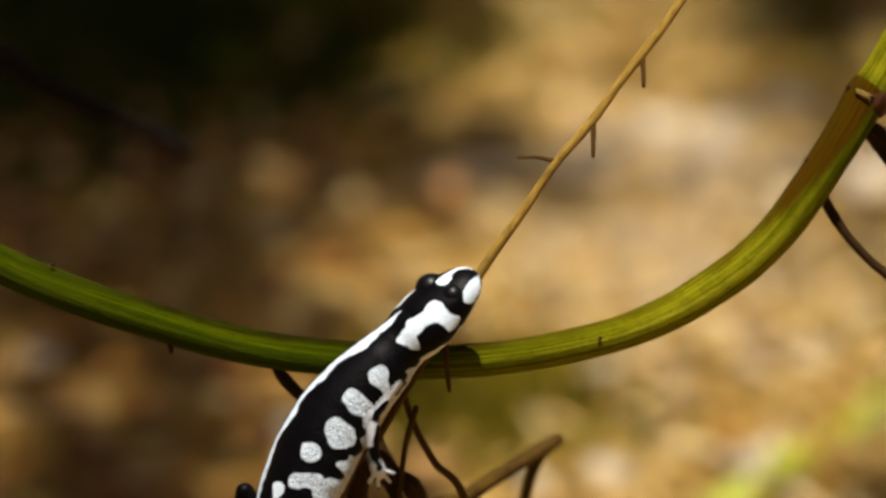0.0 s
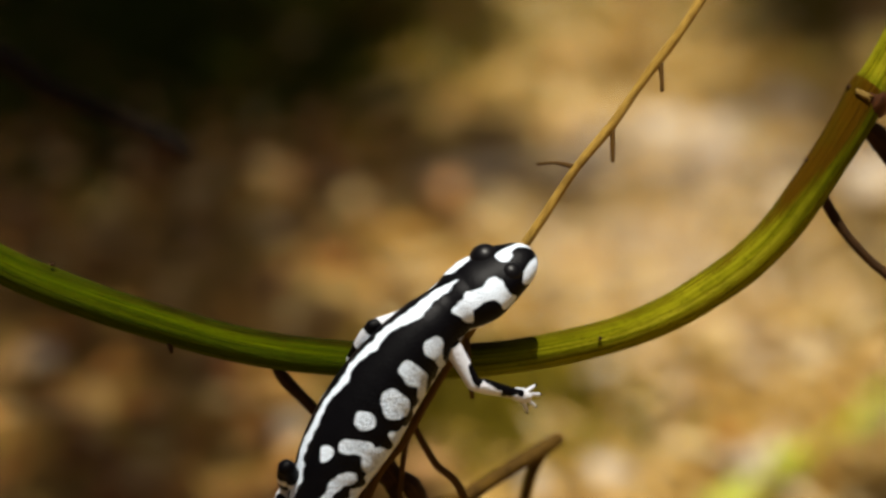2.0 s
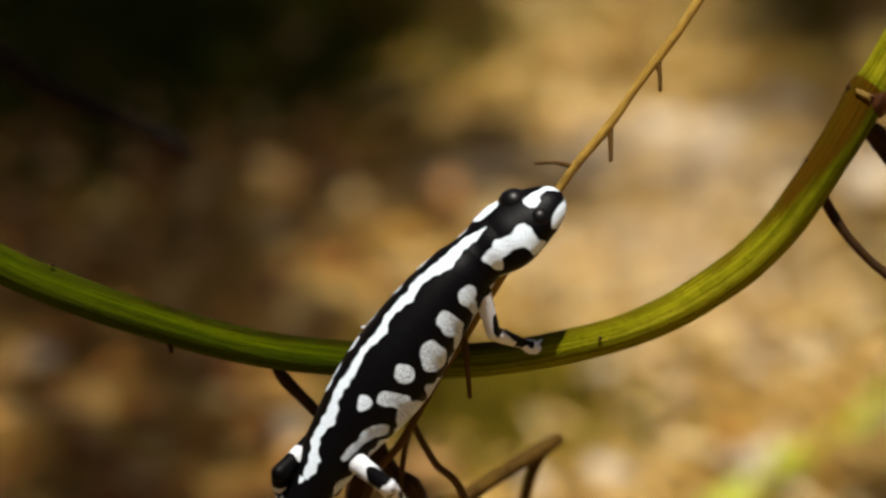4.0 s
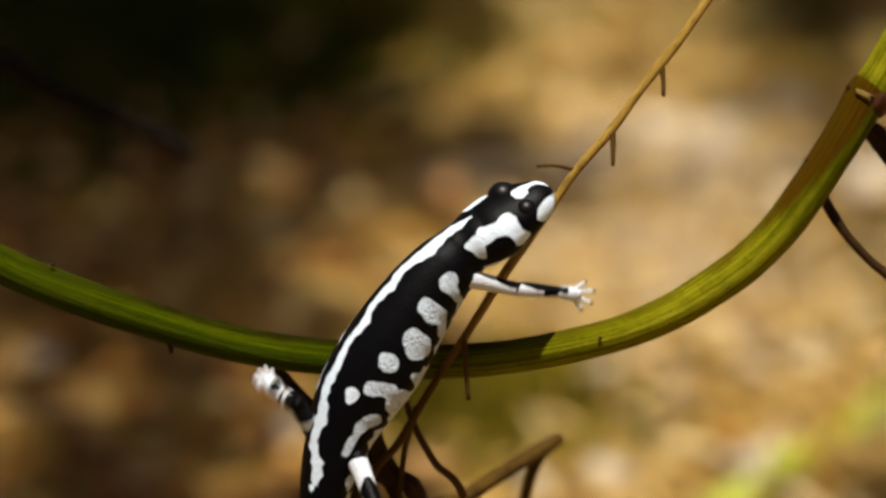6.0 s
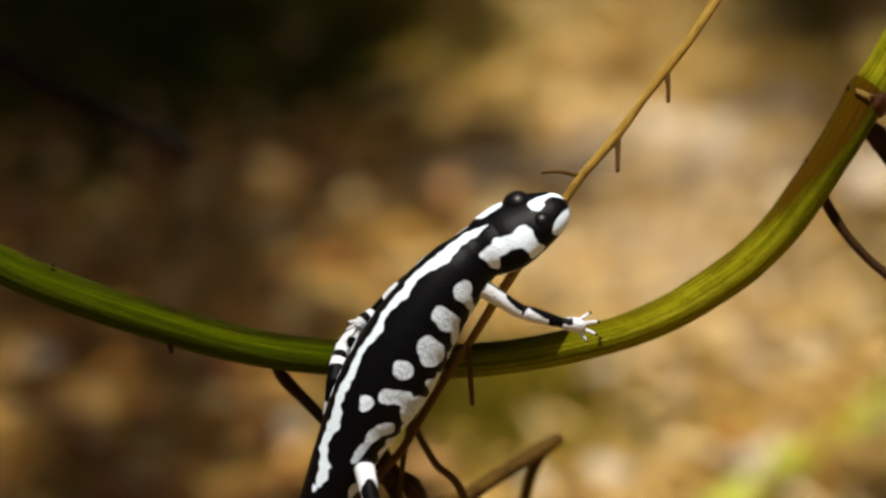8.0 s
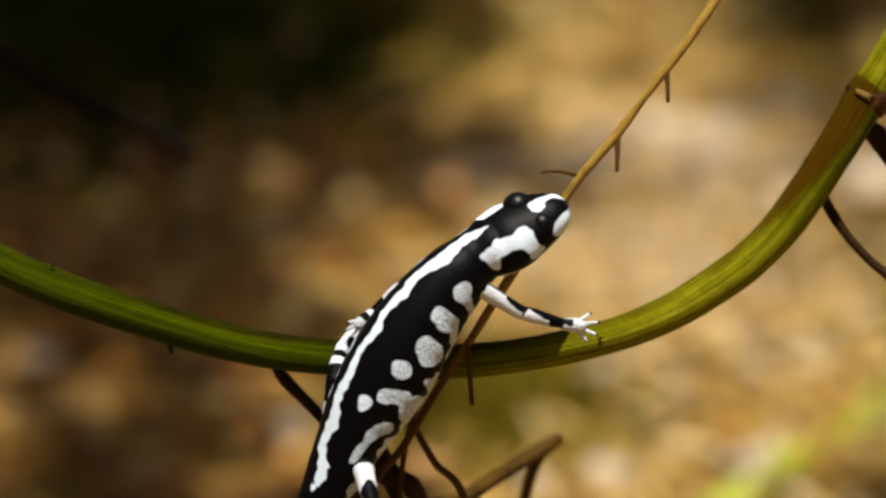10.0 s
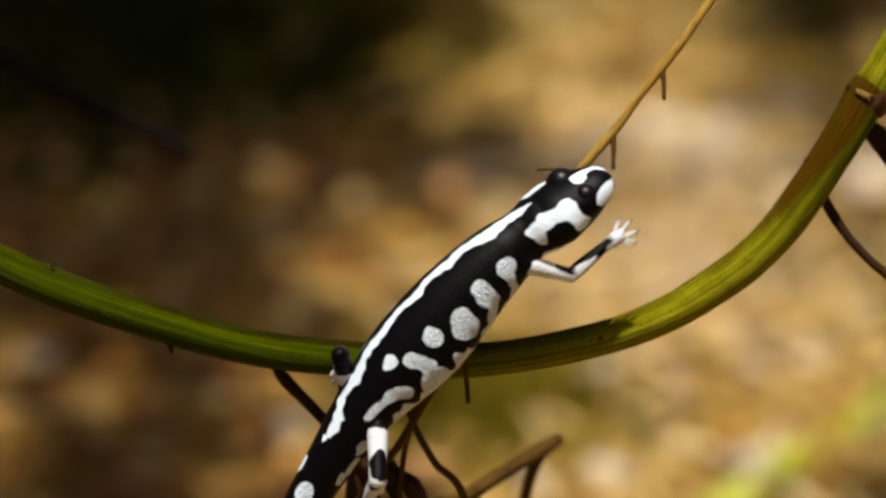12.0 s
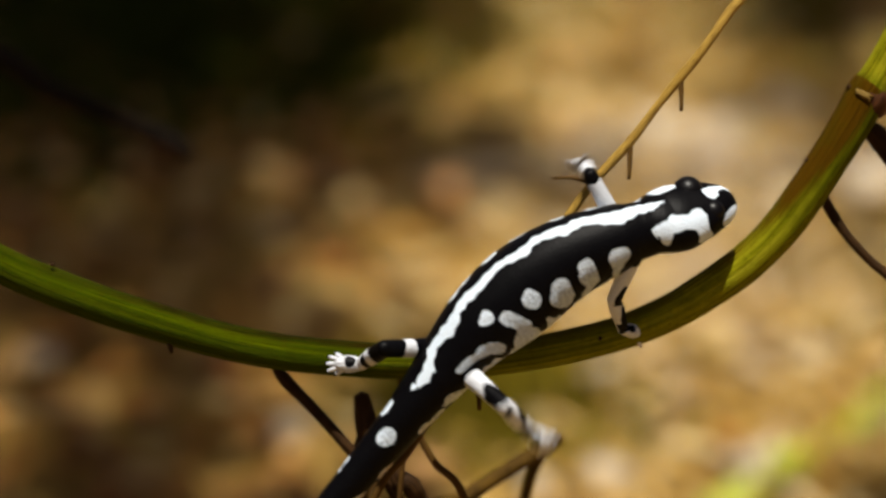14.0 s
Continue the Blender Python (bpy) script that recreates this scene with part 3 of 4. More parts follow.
    twig("knobby dark brown twig crossing below the newt", DARK_TWIG, [((-14.3, -25.7, -16.0), 1.4), ((-13.1, -31.7, -16.0), 2.2), ((-11.5, -35.6, -16.0), 1.9), ((-8.3, -40.6, -16.0), 1.8), ((-3.9, -45.8, -18.0), 1.8), ((6.0, -90.0, -40.0), 2.0), ((8.0, -280.0, -110.0), 2.6)], [[((-13.3, -32.7, -16.0), 1.8), ((-14.7, -38.7, -17.0), 2.0), ((-15.6, -45.8, -18.0), 2.0)]])


build_side_twigs()


def build_leaning_twig():
    """The thin dry twig that gives under the newt; its own space is the sheet's."""
    twig = tagged(new("leaning_twig"), "thin dry tan twig with short side stubs", "twig")

    def rows(points):
        return [(u * MM, v * MM, w * MM, r * MM) for (u, v, w), r in points]

    part("shoot", tube("shoot", rows([((70.0, 92.0, -12.0), 0.95), ((52.6, 51.9, -9.0), 0.90), ((46.5, 42.4, -7.0), 0.86), ((42.0, 35.8, -6.0), 0.77), ((37.8, 30.5, -6.0), 0.86), ((34.1, 25.6, -6.0), 0.73), ((29.4, 19.3, -6.0), 0.82), ((23.2, 12.1, -6.0), 0.77), ((17.4, 3.7, -6.0), 0.79), ((11.3, -4.9, -6.0), 0.82), ((4.7, -15.4, -6.5), 0.72), ((-1.4, -24.7, -7.5), 0.68), ((-7.0, -34.1, -8.5), 0.70), ((-13.3, -43.4, -9.0), 0.74), ((-24.0, -75.0, -14.0), 0.85), ((-40.0, -130.0, -40.0), 1.12), ((-50.0, -270.0, -100.0), 1.29)]), 12, 8, 0.12, 4.0), TWIG, twig)
    for stub in ([((38.2, 30.4, -6.0), 0.6), ((38.4, 28.2, -5.5), 0.4), ((38.4, 25.3, -5.0), 0.35)], [((29.8, 19.2, -6.0), 0.55), ((29.8, 16.1, -5.5), 0.45), ((29.7, 13.4, -5.0), 0.35)],
                 [((23.1, 12.7, -6.0), 0.45), ((20.0, 13.4, -6.0), 0.3), ((16.8, 13.3, -6.0), 0.25)], [((4.1, -16.0, -6.5), 0.55), ((4.5, -21.2, -5.0), 0.5), ((4.9, -26.6, -5.0), 0.4)]):
        part("stub", tube("stub", rows(stub), 8, 5, 0.15, stub[0][0][0]), BROWN_TWIG, twig, "short dark brown stub")
    return twig


LEANING = build_leaning_twig()


def build_green_shoot():
    rng = random.Random(8)
    shoot = tagged(new("green_shoot"), "bright green low plant with narrow leaves", "plant")
    shoot.location = (0.1245, 0.338, -0.006)
    part("stalk", tube("stalk", [(-0.034, -0.022, 0.006, 0.0010), (-0.018, -0.003, 0.014, 0.0010), (0.004, 0.022, 0.016, 0.0009), (0.034, 0.056, 0.020, 0.0007)], 10, 6, 0.1), FRESH, shoot)
    for k in (-0.10, -0.04, 0.0, 0.06, 0.10, 0.30, 0.35, 0.40, 0.44, 0.88, 0.94, 1.0, 1.06, 1.1):
        bm = bmesh.new()
        m = Matrix.Translation((-0.026 + 0.052 * k + rng.uniform(-0.005, 0.005), -0.012 + 0.059 * k + rng.uniform(-0.004, 0.004), rng.uniform(0.012, 0.018))) @ Euler((rng.uniform(-0.4, 0.4), rng.uniform(-0.4, 0.2), rng.uniform(0.45, 1.15))).to_matrix().to_4x4()
        leaf_blade(bm, m, rng.uniform(0.015, 0.024), rng.uniform(0.006, 0.009), 0.2)
        part("leaf", bm, FRESH, shoot)
    return shoot


build_green_shoot()


# ---- the newt ----
# Lengths in millimetres from the snout; angles round the body in degrees from the back, positive towards its right flank.
GIRTH_S = (0.0, 0.4, 1.0, 2.0, 3.8, 5.8, 8.6, 11.5, 14.3, 17.2, 22.0, 31.6, 41.1, 49.7, 57.4, 62.2, 68.9, 81.3, 95.7, 114.8, 118.0)
GIRTH_R = (0.6, 1.8, 2.7, 3.6, 4.5, 5.2, 5.95, 6.45, 6.0, 5.05, 5.9, 7.0, 7.3, 6.8, 5.65, 5.1, 4.6, 3.7, 2.8, 1.2, 0.2)


def girth_table():
    """The body's half width every twentieth of a millimetre, smoothly through the marks."""
    x, y = np.array(GIRTH_S), np.array(GIRTH_R)
    m = np.gradient(y, x)
    out = []
    for s in np.arange(0.0, 120.0, 0.05):
        i = min(max(int(np.searchsorted(x, s)) - 1, 0), len(x) - 2)
        h = x[i + 1] - x[i]
        t = min(1.0, (s - x[i]) / h)
        out.append(float((2 * t ** 3 - 3 * t * t + 1) * y[i] + (t ** 3 - 2 * t * t + t) * h * m[i] + (3 * t * t - 2 * t ** 3) * y[i + 1] + (t ** 3 - t * t) * h * m[i + 1]))
    return out


GIRTH = girth_table()


def girth(s):
    k = max(0.0, s) * 20
    i = min(int(k), len(GIRTH) - 2)
    return GIRTH[i] + (GIRTH[i + 1] - GIRTH[i]) * (k - i)


def body_point(s, deg):
    """A point of the straight body: x forward, y to its left, z to its back."""
    a = radians(deg)
    r = girth(s)
    head = 1 - min(1.0, max(0.0, (s - 13.0) / 5.0))
    tail = min(1.0, max(0.0, (s - 62.0) / 12.0))
    up = 0.94 - 0.22 * head - 0.04 * tail
    down = 0.90 - 0.20 * head - 0.02 * tail
    side = 1.0 - 0.22 * tail
    c, sn = math.cos(a), math.sin(a)
    groove = 1 - 0.012 * (1 - head) * (1 - tail) * (0.5 + 0.5 * math.cos(s * 2 * math.pi / 3.3)) * abs(sn)
    brow = 1 + 0.07 * head * math.exp(-((s - 5.8) / 1.8) ** 2) * math.exp(-((abs(deg) - 52) / 22) ** 2)
    bulge = 1 + 0.19 * math.exp(-((s - 43) / 10) ** 2) * math.exp(-((abs(deg) - 112) / 36) ** 2)
    return Vector((-s, -sn * r * side * groove * brow * bulge, c * r * (up if c > 0 else down) * brow * bulge))


def oval(s, deg, s0, d0, half_s, half_d, turn=0.0):
    """Depth in millimetres inside an oval blotch."""
    r = girth(s)
    x, y = s - s0, radians(deg - d0) * r
    k = radians(turn)
    x, y = x * math.cos(k) + y * math.sin(k), y * math.cos(k) - x * math.sin(k)
    n = math.hypot(x / half_s, y / half_d)
    return (1 - n) * min(half_s, half_d)


def bar(s, deg, s0, d0, s1, d1, half):
    """Depth inside a rounded bar from one place on the skin to another."""
    r = girth(s)
    ax, ay, bx, by = s0, radians(d0) * r, s1, radians(d1) * r
    px, py, vx, vy = s - ax, radians(deg) * r - ay, bx - ax, by - ay
    t = min(1.0, max(0.0, (px * vx + py * vy) / max(vx * vx + vy * vy, 1e-9)))
    return half - math.hypot(px - t * vx, py - t * vy)


@functools.lru_cache(maxsize=None)
def back_stripe(s):
    """Middle, in degrees, and half width of the white stripe along the back."""
    mid = float(np.interp(s, (14, 20, 23, 25.5, 29, 35, 40, 46, 53, 58, 62, 66), (-8, -10, -6, -11, -15, -12, -10, -11, -5, -4, 12, 20)))
    half = float(np.interp(s, (14.8, 16.5, 19.5, 23, 25.8, 30, 33, 36, 44, 49, 54, 57, 61, 64, 67), (0.1, 0.75, 1.35, 1.5, 0.9, 1.15, 0.85, 1.0, 0.75, 1.1, 1.3, 0.95, 1.2, 1.0, 0.1)))
    return mid, half


def blotch(s, deg):
    """Depth in millimetres inside the white of the skin."""
    r = girth(s)
    best = -3.0
    if s < 19:
        white = [bar(s, deg, 5.4, -4, 0.9, -30, 0.85), oval(s, deg, 5.0, -4, 1.4, 1.25), oval(s, deg, 2.7, 78, 2.3, 1.9), oval(s, deg, 12.2, -48, 2.7, 2.45, -14), oval(s, deg, 11.5, -80, 2.0, 1.2),
                 oval(s, deg, 17.2, -62, 1.2, 1.3), bar(s, deg, 8.8, 84, 9.2, 54, 1.5), oval(s, deg, 10.2, 43, 2.6, 2.1, 8), bar(s, deg, 10.0, 41, 13.6, 36, 1.65), bar(s, deg, 13.6, 37, 16.3, 46, 1.45), bar(s, deg, 16.2, 48, 15.8, 72, 0.95),
                 bar(s, deg, 13.0, 118, 16.5, 112, 0.8), oval(s, deg, 4.5, 150, 4, 3.2), oval(s, deg, 4.5, -150, 4, 3.2), bar(s, deg, 9, 128, 17, 135, 1.2), bar(s, deg, 9, -128, 17, -135, 1.2)]
        best = min(max(white), -oval(s, deg, 12.9, 76, 2.6, 2.9, -8))
        if 6 < s < 17 and 40 < deg < 100:
            best = max(best, bar(s, deg, 11.0, 114, 15.8, 112, 0.45))
    if 12.5 < s < 69:
        mid, half = back_stripe(s)
        off = radians(deg - mid) * r
        lobe = 0.40 * math.sin(0.785 * s + (3.15 if off > 0 else 0.03)) + 0.13 * math.sin(s * 2.9 + (1.0 if off > 0 else 0.0))
        best = max(best, half + lobe * min(1.0, half) - abs(off))
    if 17 < s < 66:
        for side in (1, -1):
            d = deg * side
            k = 0 if side > 0 else 1.1
            best = max(best, oval(s, d, 23.7 + k, 61, 1.75, 1.75), bar(s, d, 24.2 + k, 66, 25.2 + k, 108, 0.85), oval(s, d, 29.8 + k, 68, 1.75, 3.0, -12), bar(s, d, 29.5 + k, 84, 31.6 + k, 108, 1.1), oval(s, d, 35.8 + k, 74, 2.25, 3.1, -10), oval(s, d, 41.0 + k, 53, 1.55, 2.0, -12),
                       oval(s, d, 48.8 + k, 34 if side > 0 else 50, 1.3, 1.35), bar(s, d, 46.1 + k, 54, 44.9 + k, 78, 1.3), oval(s, d, 46.0 + k, 102, 2.8, 2.9), bar(s, d, 50.8 + k, 80, 53 + k, 66, 1.2), bar(s, d, 53 + k, 66, 58.3 + k, 61, 0.8),
                       bar(s, d, 20.3, 104, 20.6, 122, 0.9), oval(s, d, 63.0, 95, 1.6, 1.0))
            under = radians(abs(deg) - (114 if s < 38 else 104) - 8 * math.sin(s * 0.9) - 6 * math.sin(s * 2.1 + 1)) * r
            best = max(best, min(under, 63 - s))
    if s > 60:
        best = max(best, oval(s, deg, 74.7, 58, 1.9, 1.8), bar(s, deg, 70.0, -2, 72.2, -4, 0.6), bar(s, deg, 82, -6, 84.5, -5, 0.5), oval(s, deg, 79.5, 140, 2.3, 1.2), oval(s, deg, 87, 136, 2.6, 1.2), oval(s, deg, 95.5, 128, 1.9, 1.1),
                   oval(s, deg, 74, -48, 1.7, 1.5), bar(s, deg, 66, 118, 70, 122, 0.8), oval(s, deg, 108, 10, 2, 0.8))
    return best


def skin_mesh(name, rows, origin):
    """rows: rings of (point, blotch, belly, place, grain) from front to back; closed round, capped where a ring shrinks to nothing."""
    n = len(rows[0])
    verts = [p[0] - origin for ring in rows for p in ring]
    faces = [(i * n + k, (i + 1) * n + k, (i + 1) * n + (k + 1) % n, i * n + (k + 1) % n) for i in range(len(rows) - 1) for k in range(n)]
    me = bpy.data.meshes.new(name)
    me.from_pydata([v * MM for v in verts], [], faces)
    for key, kind in (("blotch", 1), ("belly", 2), ("grain", 4)):
        a = me.attributes.new(key, "FLOAT", "POINT")
        a.data.foreach_set("value", [p[kind] for ring in rows for p in ring])
    a = me.attributes.new("skin_place", "FLOAT_VECTOR", "POINT")
    a.data.foreach_set("vector", [c * MM for ring in rows for p in ring for c in p[3]])
    me.polygons.foreach_set("use_smooth", [True] * len(me.polygons))
    me.update()
    return me


def body_mesh(name, s0, s1, rings, around, lip=0.0):
    rows, normals = [], []
    marks = [s0 + (s1 - s0) * i / (rings - 1) for i in range(rings)]
    shrink = [0.0] * rings
    if lip:
        marks += [s1 + lip * 0.5, s1 + lip]
        shrink += [0.05, 0.22]
    for s, sh in zip(marks, shrink):
        ring = []
        for k in range(around):
            deg = 360.0 * k / around - 180
            p = body_point(s, deg)
            e, f = body_point(s + 0.15, deg) - body_point(max(s - 0.15, 0.0), deg), body_point(s, deg + 2) - body_point(s, deg - 2)
            nrm = e.cross(f).normalized()
            if nrm.dot(Vector((0, p.y, p.z))) < 0:
                nrm = -nrm
            under = min(1.0, max(0.0, (abs(deg) - 112) / 30))
            coarse = min(1.0, max(0.12, (abs(deg) - 30) / 28)) * (0.12 if s < 18 else 1.0)
            ring.append((p - nrm * sh, blotch(s, deg), under * 0.55, p, coarse))
            normals.append(nrm)
        rows.append(ring)
    me = skin_mesh(name, rows, body_point((s0 + s1) / 2, 90) * 0 + Vector((-(s0 + s1) / 2, 0, 0)))
    me.normals_split_custom_set_from_vertices(normals)
    return me


TORSO = [(17.0 + 2.2 * i, 17.0 + 2.2 * (i + 1)) for i in range(20)]
TAIL = [(61.0 + 3.8 * i, 61.0 + 3.8 * (i + 1)) for i in range(15)]
NEWT = tagged(new("newt"), "black newt with white blotches and back stripe, climbing", "newt")
SPINE = []


def build_spine():
    head = part("head", body_mesh("head", 0.02, 17.0, 60, 96, 1.2), SKIN, NEWT)
    SPINE.append((head, 0.02, 17.0))
    for side in (-1, 1):
        bm = bmesh.new()
        bmesh.ops.create_uvsphere(bm, u_segments=24, v_segments=16, radius=(2.1 if side > 0 else 2.75) * MM)
        for f in bm.faces:
            f.smooth = True
        e = part("eye", bm, EYE_BLACK, head, "glossy black bulging eye")
        p = body_point(5.7 if side > 0 else 7.6, 46 * side if side > 0 else -50) - Vector((-8.51, 0, 0))
        e.location = (p - Vector((0, p.y, p.z)).normalized() * (1.9 if side > 0 else 1.65)) * MM
    for name, pieces, around in (("torso", TORSO, 96), ("tail", TAIL, 64)):
        for s0, s1 in pieces:
            SPINE.append((part(name, body_mesh(name, s0, s1, 11 if name == "torso" else 13, around, 1.0), SKIN, NEWT), s0, s1))


build_spine()


def limb_mesh(name, length, profile, marks, tilt=0.0):
    """A limb piece along x from its upper joint; profile: radii at even steps; marks: black bars (from, to, half angle, angle) on white."""
    rows, rings, n = [], 22, 28
    k = len(profile) - 1
    r_at = lambda x: float(np.interp(min(max(x / length, 0), 1) * k, range(k + 1), profile))
    for i in range(rings):
        x = -profile[0] * 0.9 + (length + profile[0] * 0.9 + profile[-1] * 0.9) * (0.5 - 0.5 * math.cos(math.pi * i / (rings - 1)))
        r = r_at(x)
        if x < 0:
            r *= math.sqrt(max(0.0, 1 - (x / (profile[0] * 0.92)) ** 2))
        if x > length:
            r *= math.sqrt(max(0.0, 1 - ((x - length) / (profile[-1] * 0.92)) ** 2))
        ring = []
        for j in range(n):
            a = 2 * math.pi * j / n
            p = Vector((x, r * math.cos(a), r * math.sin(a) * 0.92))
            white = 1.0
            for x0, x1, mid, half in marks:
                da = (math.degrees(a) - mid + 180) % 360 - 180
                if half > 150:
                    inside = min(x - x0, x1 - x) * 1.6
                else:
                    inside = (1 - math.hypot((x - (x0 + x1) / 2) / (x1 - x0) * 2, da / half)) * (x1 - x0) / 2
                white = min(white, -inside + 0.7 * noise.noise(Vector((x * 0.55, math.cos(a) * 0.9 + mid, math.sin(a) * 0.9 + length))))
            ring.append((p, white, 0.22, p + Vector((0, length * 3, 0)), 0.3))
        rows.append(ring)
    return skin_mesh(name, rows[::-1], Vector())


def digit_mesh(name, length, r):
    return limb_mesh(name, length, (r, r * 0.85, r * 0.8, r * 0.75, r * 0.45), ((length * 0.93, length + 1, 0, 200),))


LEGS = {}


def build_leg(key, upper_name, lower_name, foot_name, digit_name, lengths, radii, fan, marks, root):
    r0, r1, r2, r3 = radii
    upper = part(upper_name, limb_mesh(upper_name, lengths[0], (r0 * 1.15, r0, r0 * 0.9, r1), marks[0]), SKIN, NEWT)
    lower = part(lower_name, limb_mesh(lower_name, lengths[1], (r1 * 0.95, r1 * 1.05, r2, r3), marks[1]), SKIN, NEWT)
    palm = lengths[2] * 0.48
    foot = part(foot_name, limb_mesh(foot_name, palm, (r3 * 0.95, r3 * 1.25, r3 * 1.4, r3 * 1.1), marks[2]), SKIN, NEWT)
    for deg, k in fan:
        d = part(digit_name, digit_mesh(digit_name, lengths[2] * 0.55 * k, 0.42 if "hind" not in foot_name else 0.52), SKIN, foot)
        d.matrix_local = Matrix.Translation(Vector((palm * 0.85, math.sin(radians(deg)) * r3 * 1.1, -0.1)) * MM) @ Euler((0, radians(8), radians(deg))).to_matrix().to_4x4()
    LEGS[key] = (upper, lower, foot, lengths, root, [])


FORE = dict(upper_name="upper_foreleg", lower_name="lower_foreleg", foot_name="forefoot", digit_name="finger", lengths=(8.6, 7.6, 6.6), radii=(1.48, 1.25, 1.12, 0.92), fan=((-44, 0.75), (-15, 1.0), (13, 1.02), (42, 0.72)))
HIND = dict(upper_name="upper_hind_leg", lower_name="lower_hind_leg", foot_name="hind_foot", digit_name="toe", lengths=(11.0, 8.2, 7.0), radii=(1.7, 1.5, 1.38, 1.12), fan=((-34, 0.55), (-17, 0.8), (0, 0.9), (16, 0.86), (34, 0.58)))
# Black marks on the white legs: from, to, middle angle and half angle round the leg.
FORE_RIGHT = (((-3, 0.9, 0, 200), (5.0, 9.6, 10, 70)), ((-2, 1.2, 20, 100), (0.9, 5.4, 15, 72), (5.0, 9.5, 60, 95)), ((-2, 1.0, 50, 70), (0.8, 2.0, 60, 30)))
FORE_LEFT = (((-3, 0.6, 0, 200), (7.5, 10, 0, 200)), ((-2, 1.0, 0, 200), (4.8, 7.6, 0, 200)), ((1.0, 2.2, 0, 200),))
HIND_RIGHT = (((-3, 2.0, 0, 200), (6.2, 11.6, 70, 85)), ((-1.6, 1.4, 110, 60), (2.0, 5.0, 10, 70), (5.2, 9.0, 120, 60)), ((-0.8, 2.0, 100, 45),))
HIND_LEFT = (((-3, 5.2, 0, 200), (7.4, 14, 0, 200)), ((-2, 3.0, 0, 200), (4.6, 6.4, 60, 60)), ((0.8, 2.6, 100, 45),))
build_leg("foreleg_right", marks=FORE_RIGHT, root=(21.3, 100), **FORE)
build_leg("foreleg_left", marks=FORE_LEFT, root=(21.3, -100), **dict(FORE, fan=((-28, 0.6), (-9, 0.85), (9, 0.85), (28, 0.6))))
build_leg("hind_leg_right", marks=HIND_RIGHT, root=(58.0, 92), **HIND)
build_leg("hind_leg_left", marks=HIND_LEFT, root=(58.0, -92), **HIND)

# ---- how the newt moves ----
STANCES = []


def stance(t, u, v, *angles):
    """At t seconds: the snout in the sheet, the body's headings at 0, 14, 29, 43, 57 and 77 mm from it, its lean to the left, the head's more, the head's tilt away and the twist along the trunk."""
    STANCES.append((t, u, v, *angles))


def reach(leg, t, elbow, wrist, tip):
    """At t seconds: elbow or knee, wrist or ankle, and fingertips in the sheet."""
    LEGS[leg][5].append((t, *elbow, *wrist, *tip))


stance(0, 5.8, -4.0, 41, 45, 47, 66, 74, 82, 56, 1, -0, 8)
stance(0.5, 5.7, -1.7, 41, 42, 46, 65, 83, 100, 51, 1, -0, -2)
stance(1, 8.8, 0.2, 31, 44, 56, 68, 80, 91, 51, 2, 14, 14)
stance(1.5, 11.6, 0.1, 30, 43, 51, 64, 77, 89, 48, 1, 0, 10)
stance(2, 15.4, -0.5, 26, 40, 49, 59, 73, 86, 40, 2, 6, 13)
stance(2.5, 18.3, 4.2, 24, 42, 53, 58, 64, 71, 28, 2, 4, 13)
stance(3, 21.2, 7.5, 27, 45, 55, 56, 53, 50, 26, 2, -0, 5)
stance(5.5, 18.3, 10.2, 30, 37, 46, 53, 71, 88, 46, 1, 0, -0)
stance(6, 18.4, 10.0, 26, 39, 53, 57, 73, 90, 42, 1, 0, -2)
stance(6.5, 20.0, 9.2, 25, 38, 54, 62, 69, 72, 38, 2, 0, 8)
stance(7, 20.7, 8.3, 21, 37, 53, 60, 66, 70, 37, 1, 3, 4)
stance(7.5, 20.9, 8.4, 26, 37, 51, 59, 66, 70, 39, 1, -0, 1)
stance(8, 21.0, 7.8, 19, 37, 53, 60, 66, 69, 37, 1, 2, 3)
stance(10.5, 21.1, 7.6, 20, 37, 51, 60, 66, 68, 37, 1, 2, 3)
stance(11, 21.2, 7.5, 25, 37, 51, 59, 66, 71, 40, 1, 0, 3)
stance(11.5, 24.3, 7.9, 28, 36, 46, 54, 58, 59, 37, 2, 0, -1)
stance(12, 28.3, 12.6, 30, 39, 45, 48, 55, 60, 45, 1, 0, 3)
stance(12.5, 32.2, 11.9, 36, 35, 34, 39, 48, 49, 45, -2, 0, 8)
stance(13, 40.3, 15.3, 29, 28, 30, 45, 55, 46, 45, -2, 8, 10)
stance(13.5, 47.2, 10.8, 8, 18, 24, 42, 53, 41, 34, 6, 18, 16)
stance(14, 49.9, 8.6, 21, 16, 22, 41, 53, 50, 33, 5, 18, 4)
reach("foreleg_right", 0, (-12.0, -27.9), (-11.5, -36.6), (-10.0, -39.5))
reach("foreleg_right", 0.1, (-10.8, -26.5), (-10.0, -34.7), (-9.1, -38.0))
reach("foreleg_right", 0.2, (-10.0, -25.0), (-8.6, -31.8), (-7.3, -35.8))
reach("foreleg_right", 0.3, (-9.1, -23.1), (-5.2, -26.7), (-1.8, -29.4))
reach("foreleg_right", 0.4, (-4.7, -21.6), (0.1, -20.9), (5.9, -20.4))
reach("foreleg_right", 0.5, (-1.8, -20.2), (4.0, -15.8), (9.3, -13.4))
reach("foreleg_right", 0.6, (-0.9, -18.1), (6.4, -11.7), (12.0, -7.8))
reach("foreleg_right", 0.7, (0.9, -16.3), (10.2, -10.5), (15.1, -7.8))
reach("foreleg_right", 0.8, (2.2, -17.0), (11.2, -13.4), (16.6, -11.0))
reach("foreleg_right", 0.9, (1.8, -17.8), (10.7, -18.1), (17.1, -16.3))
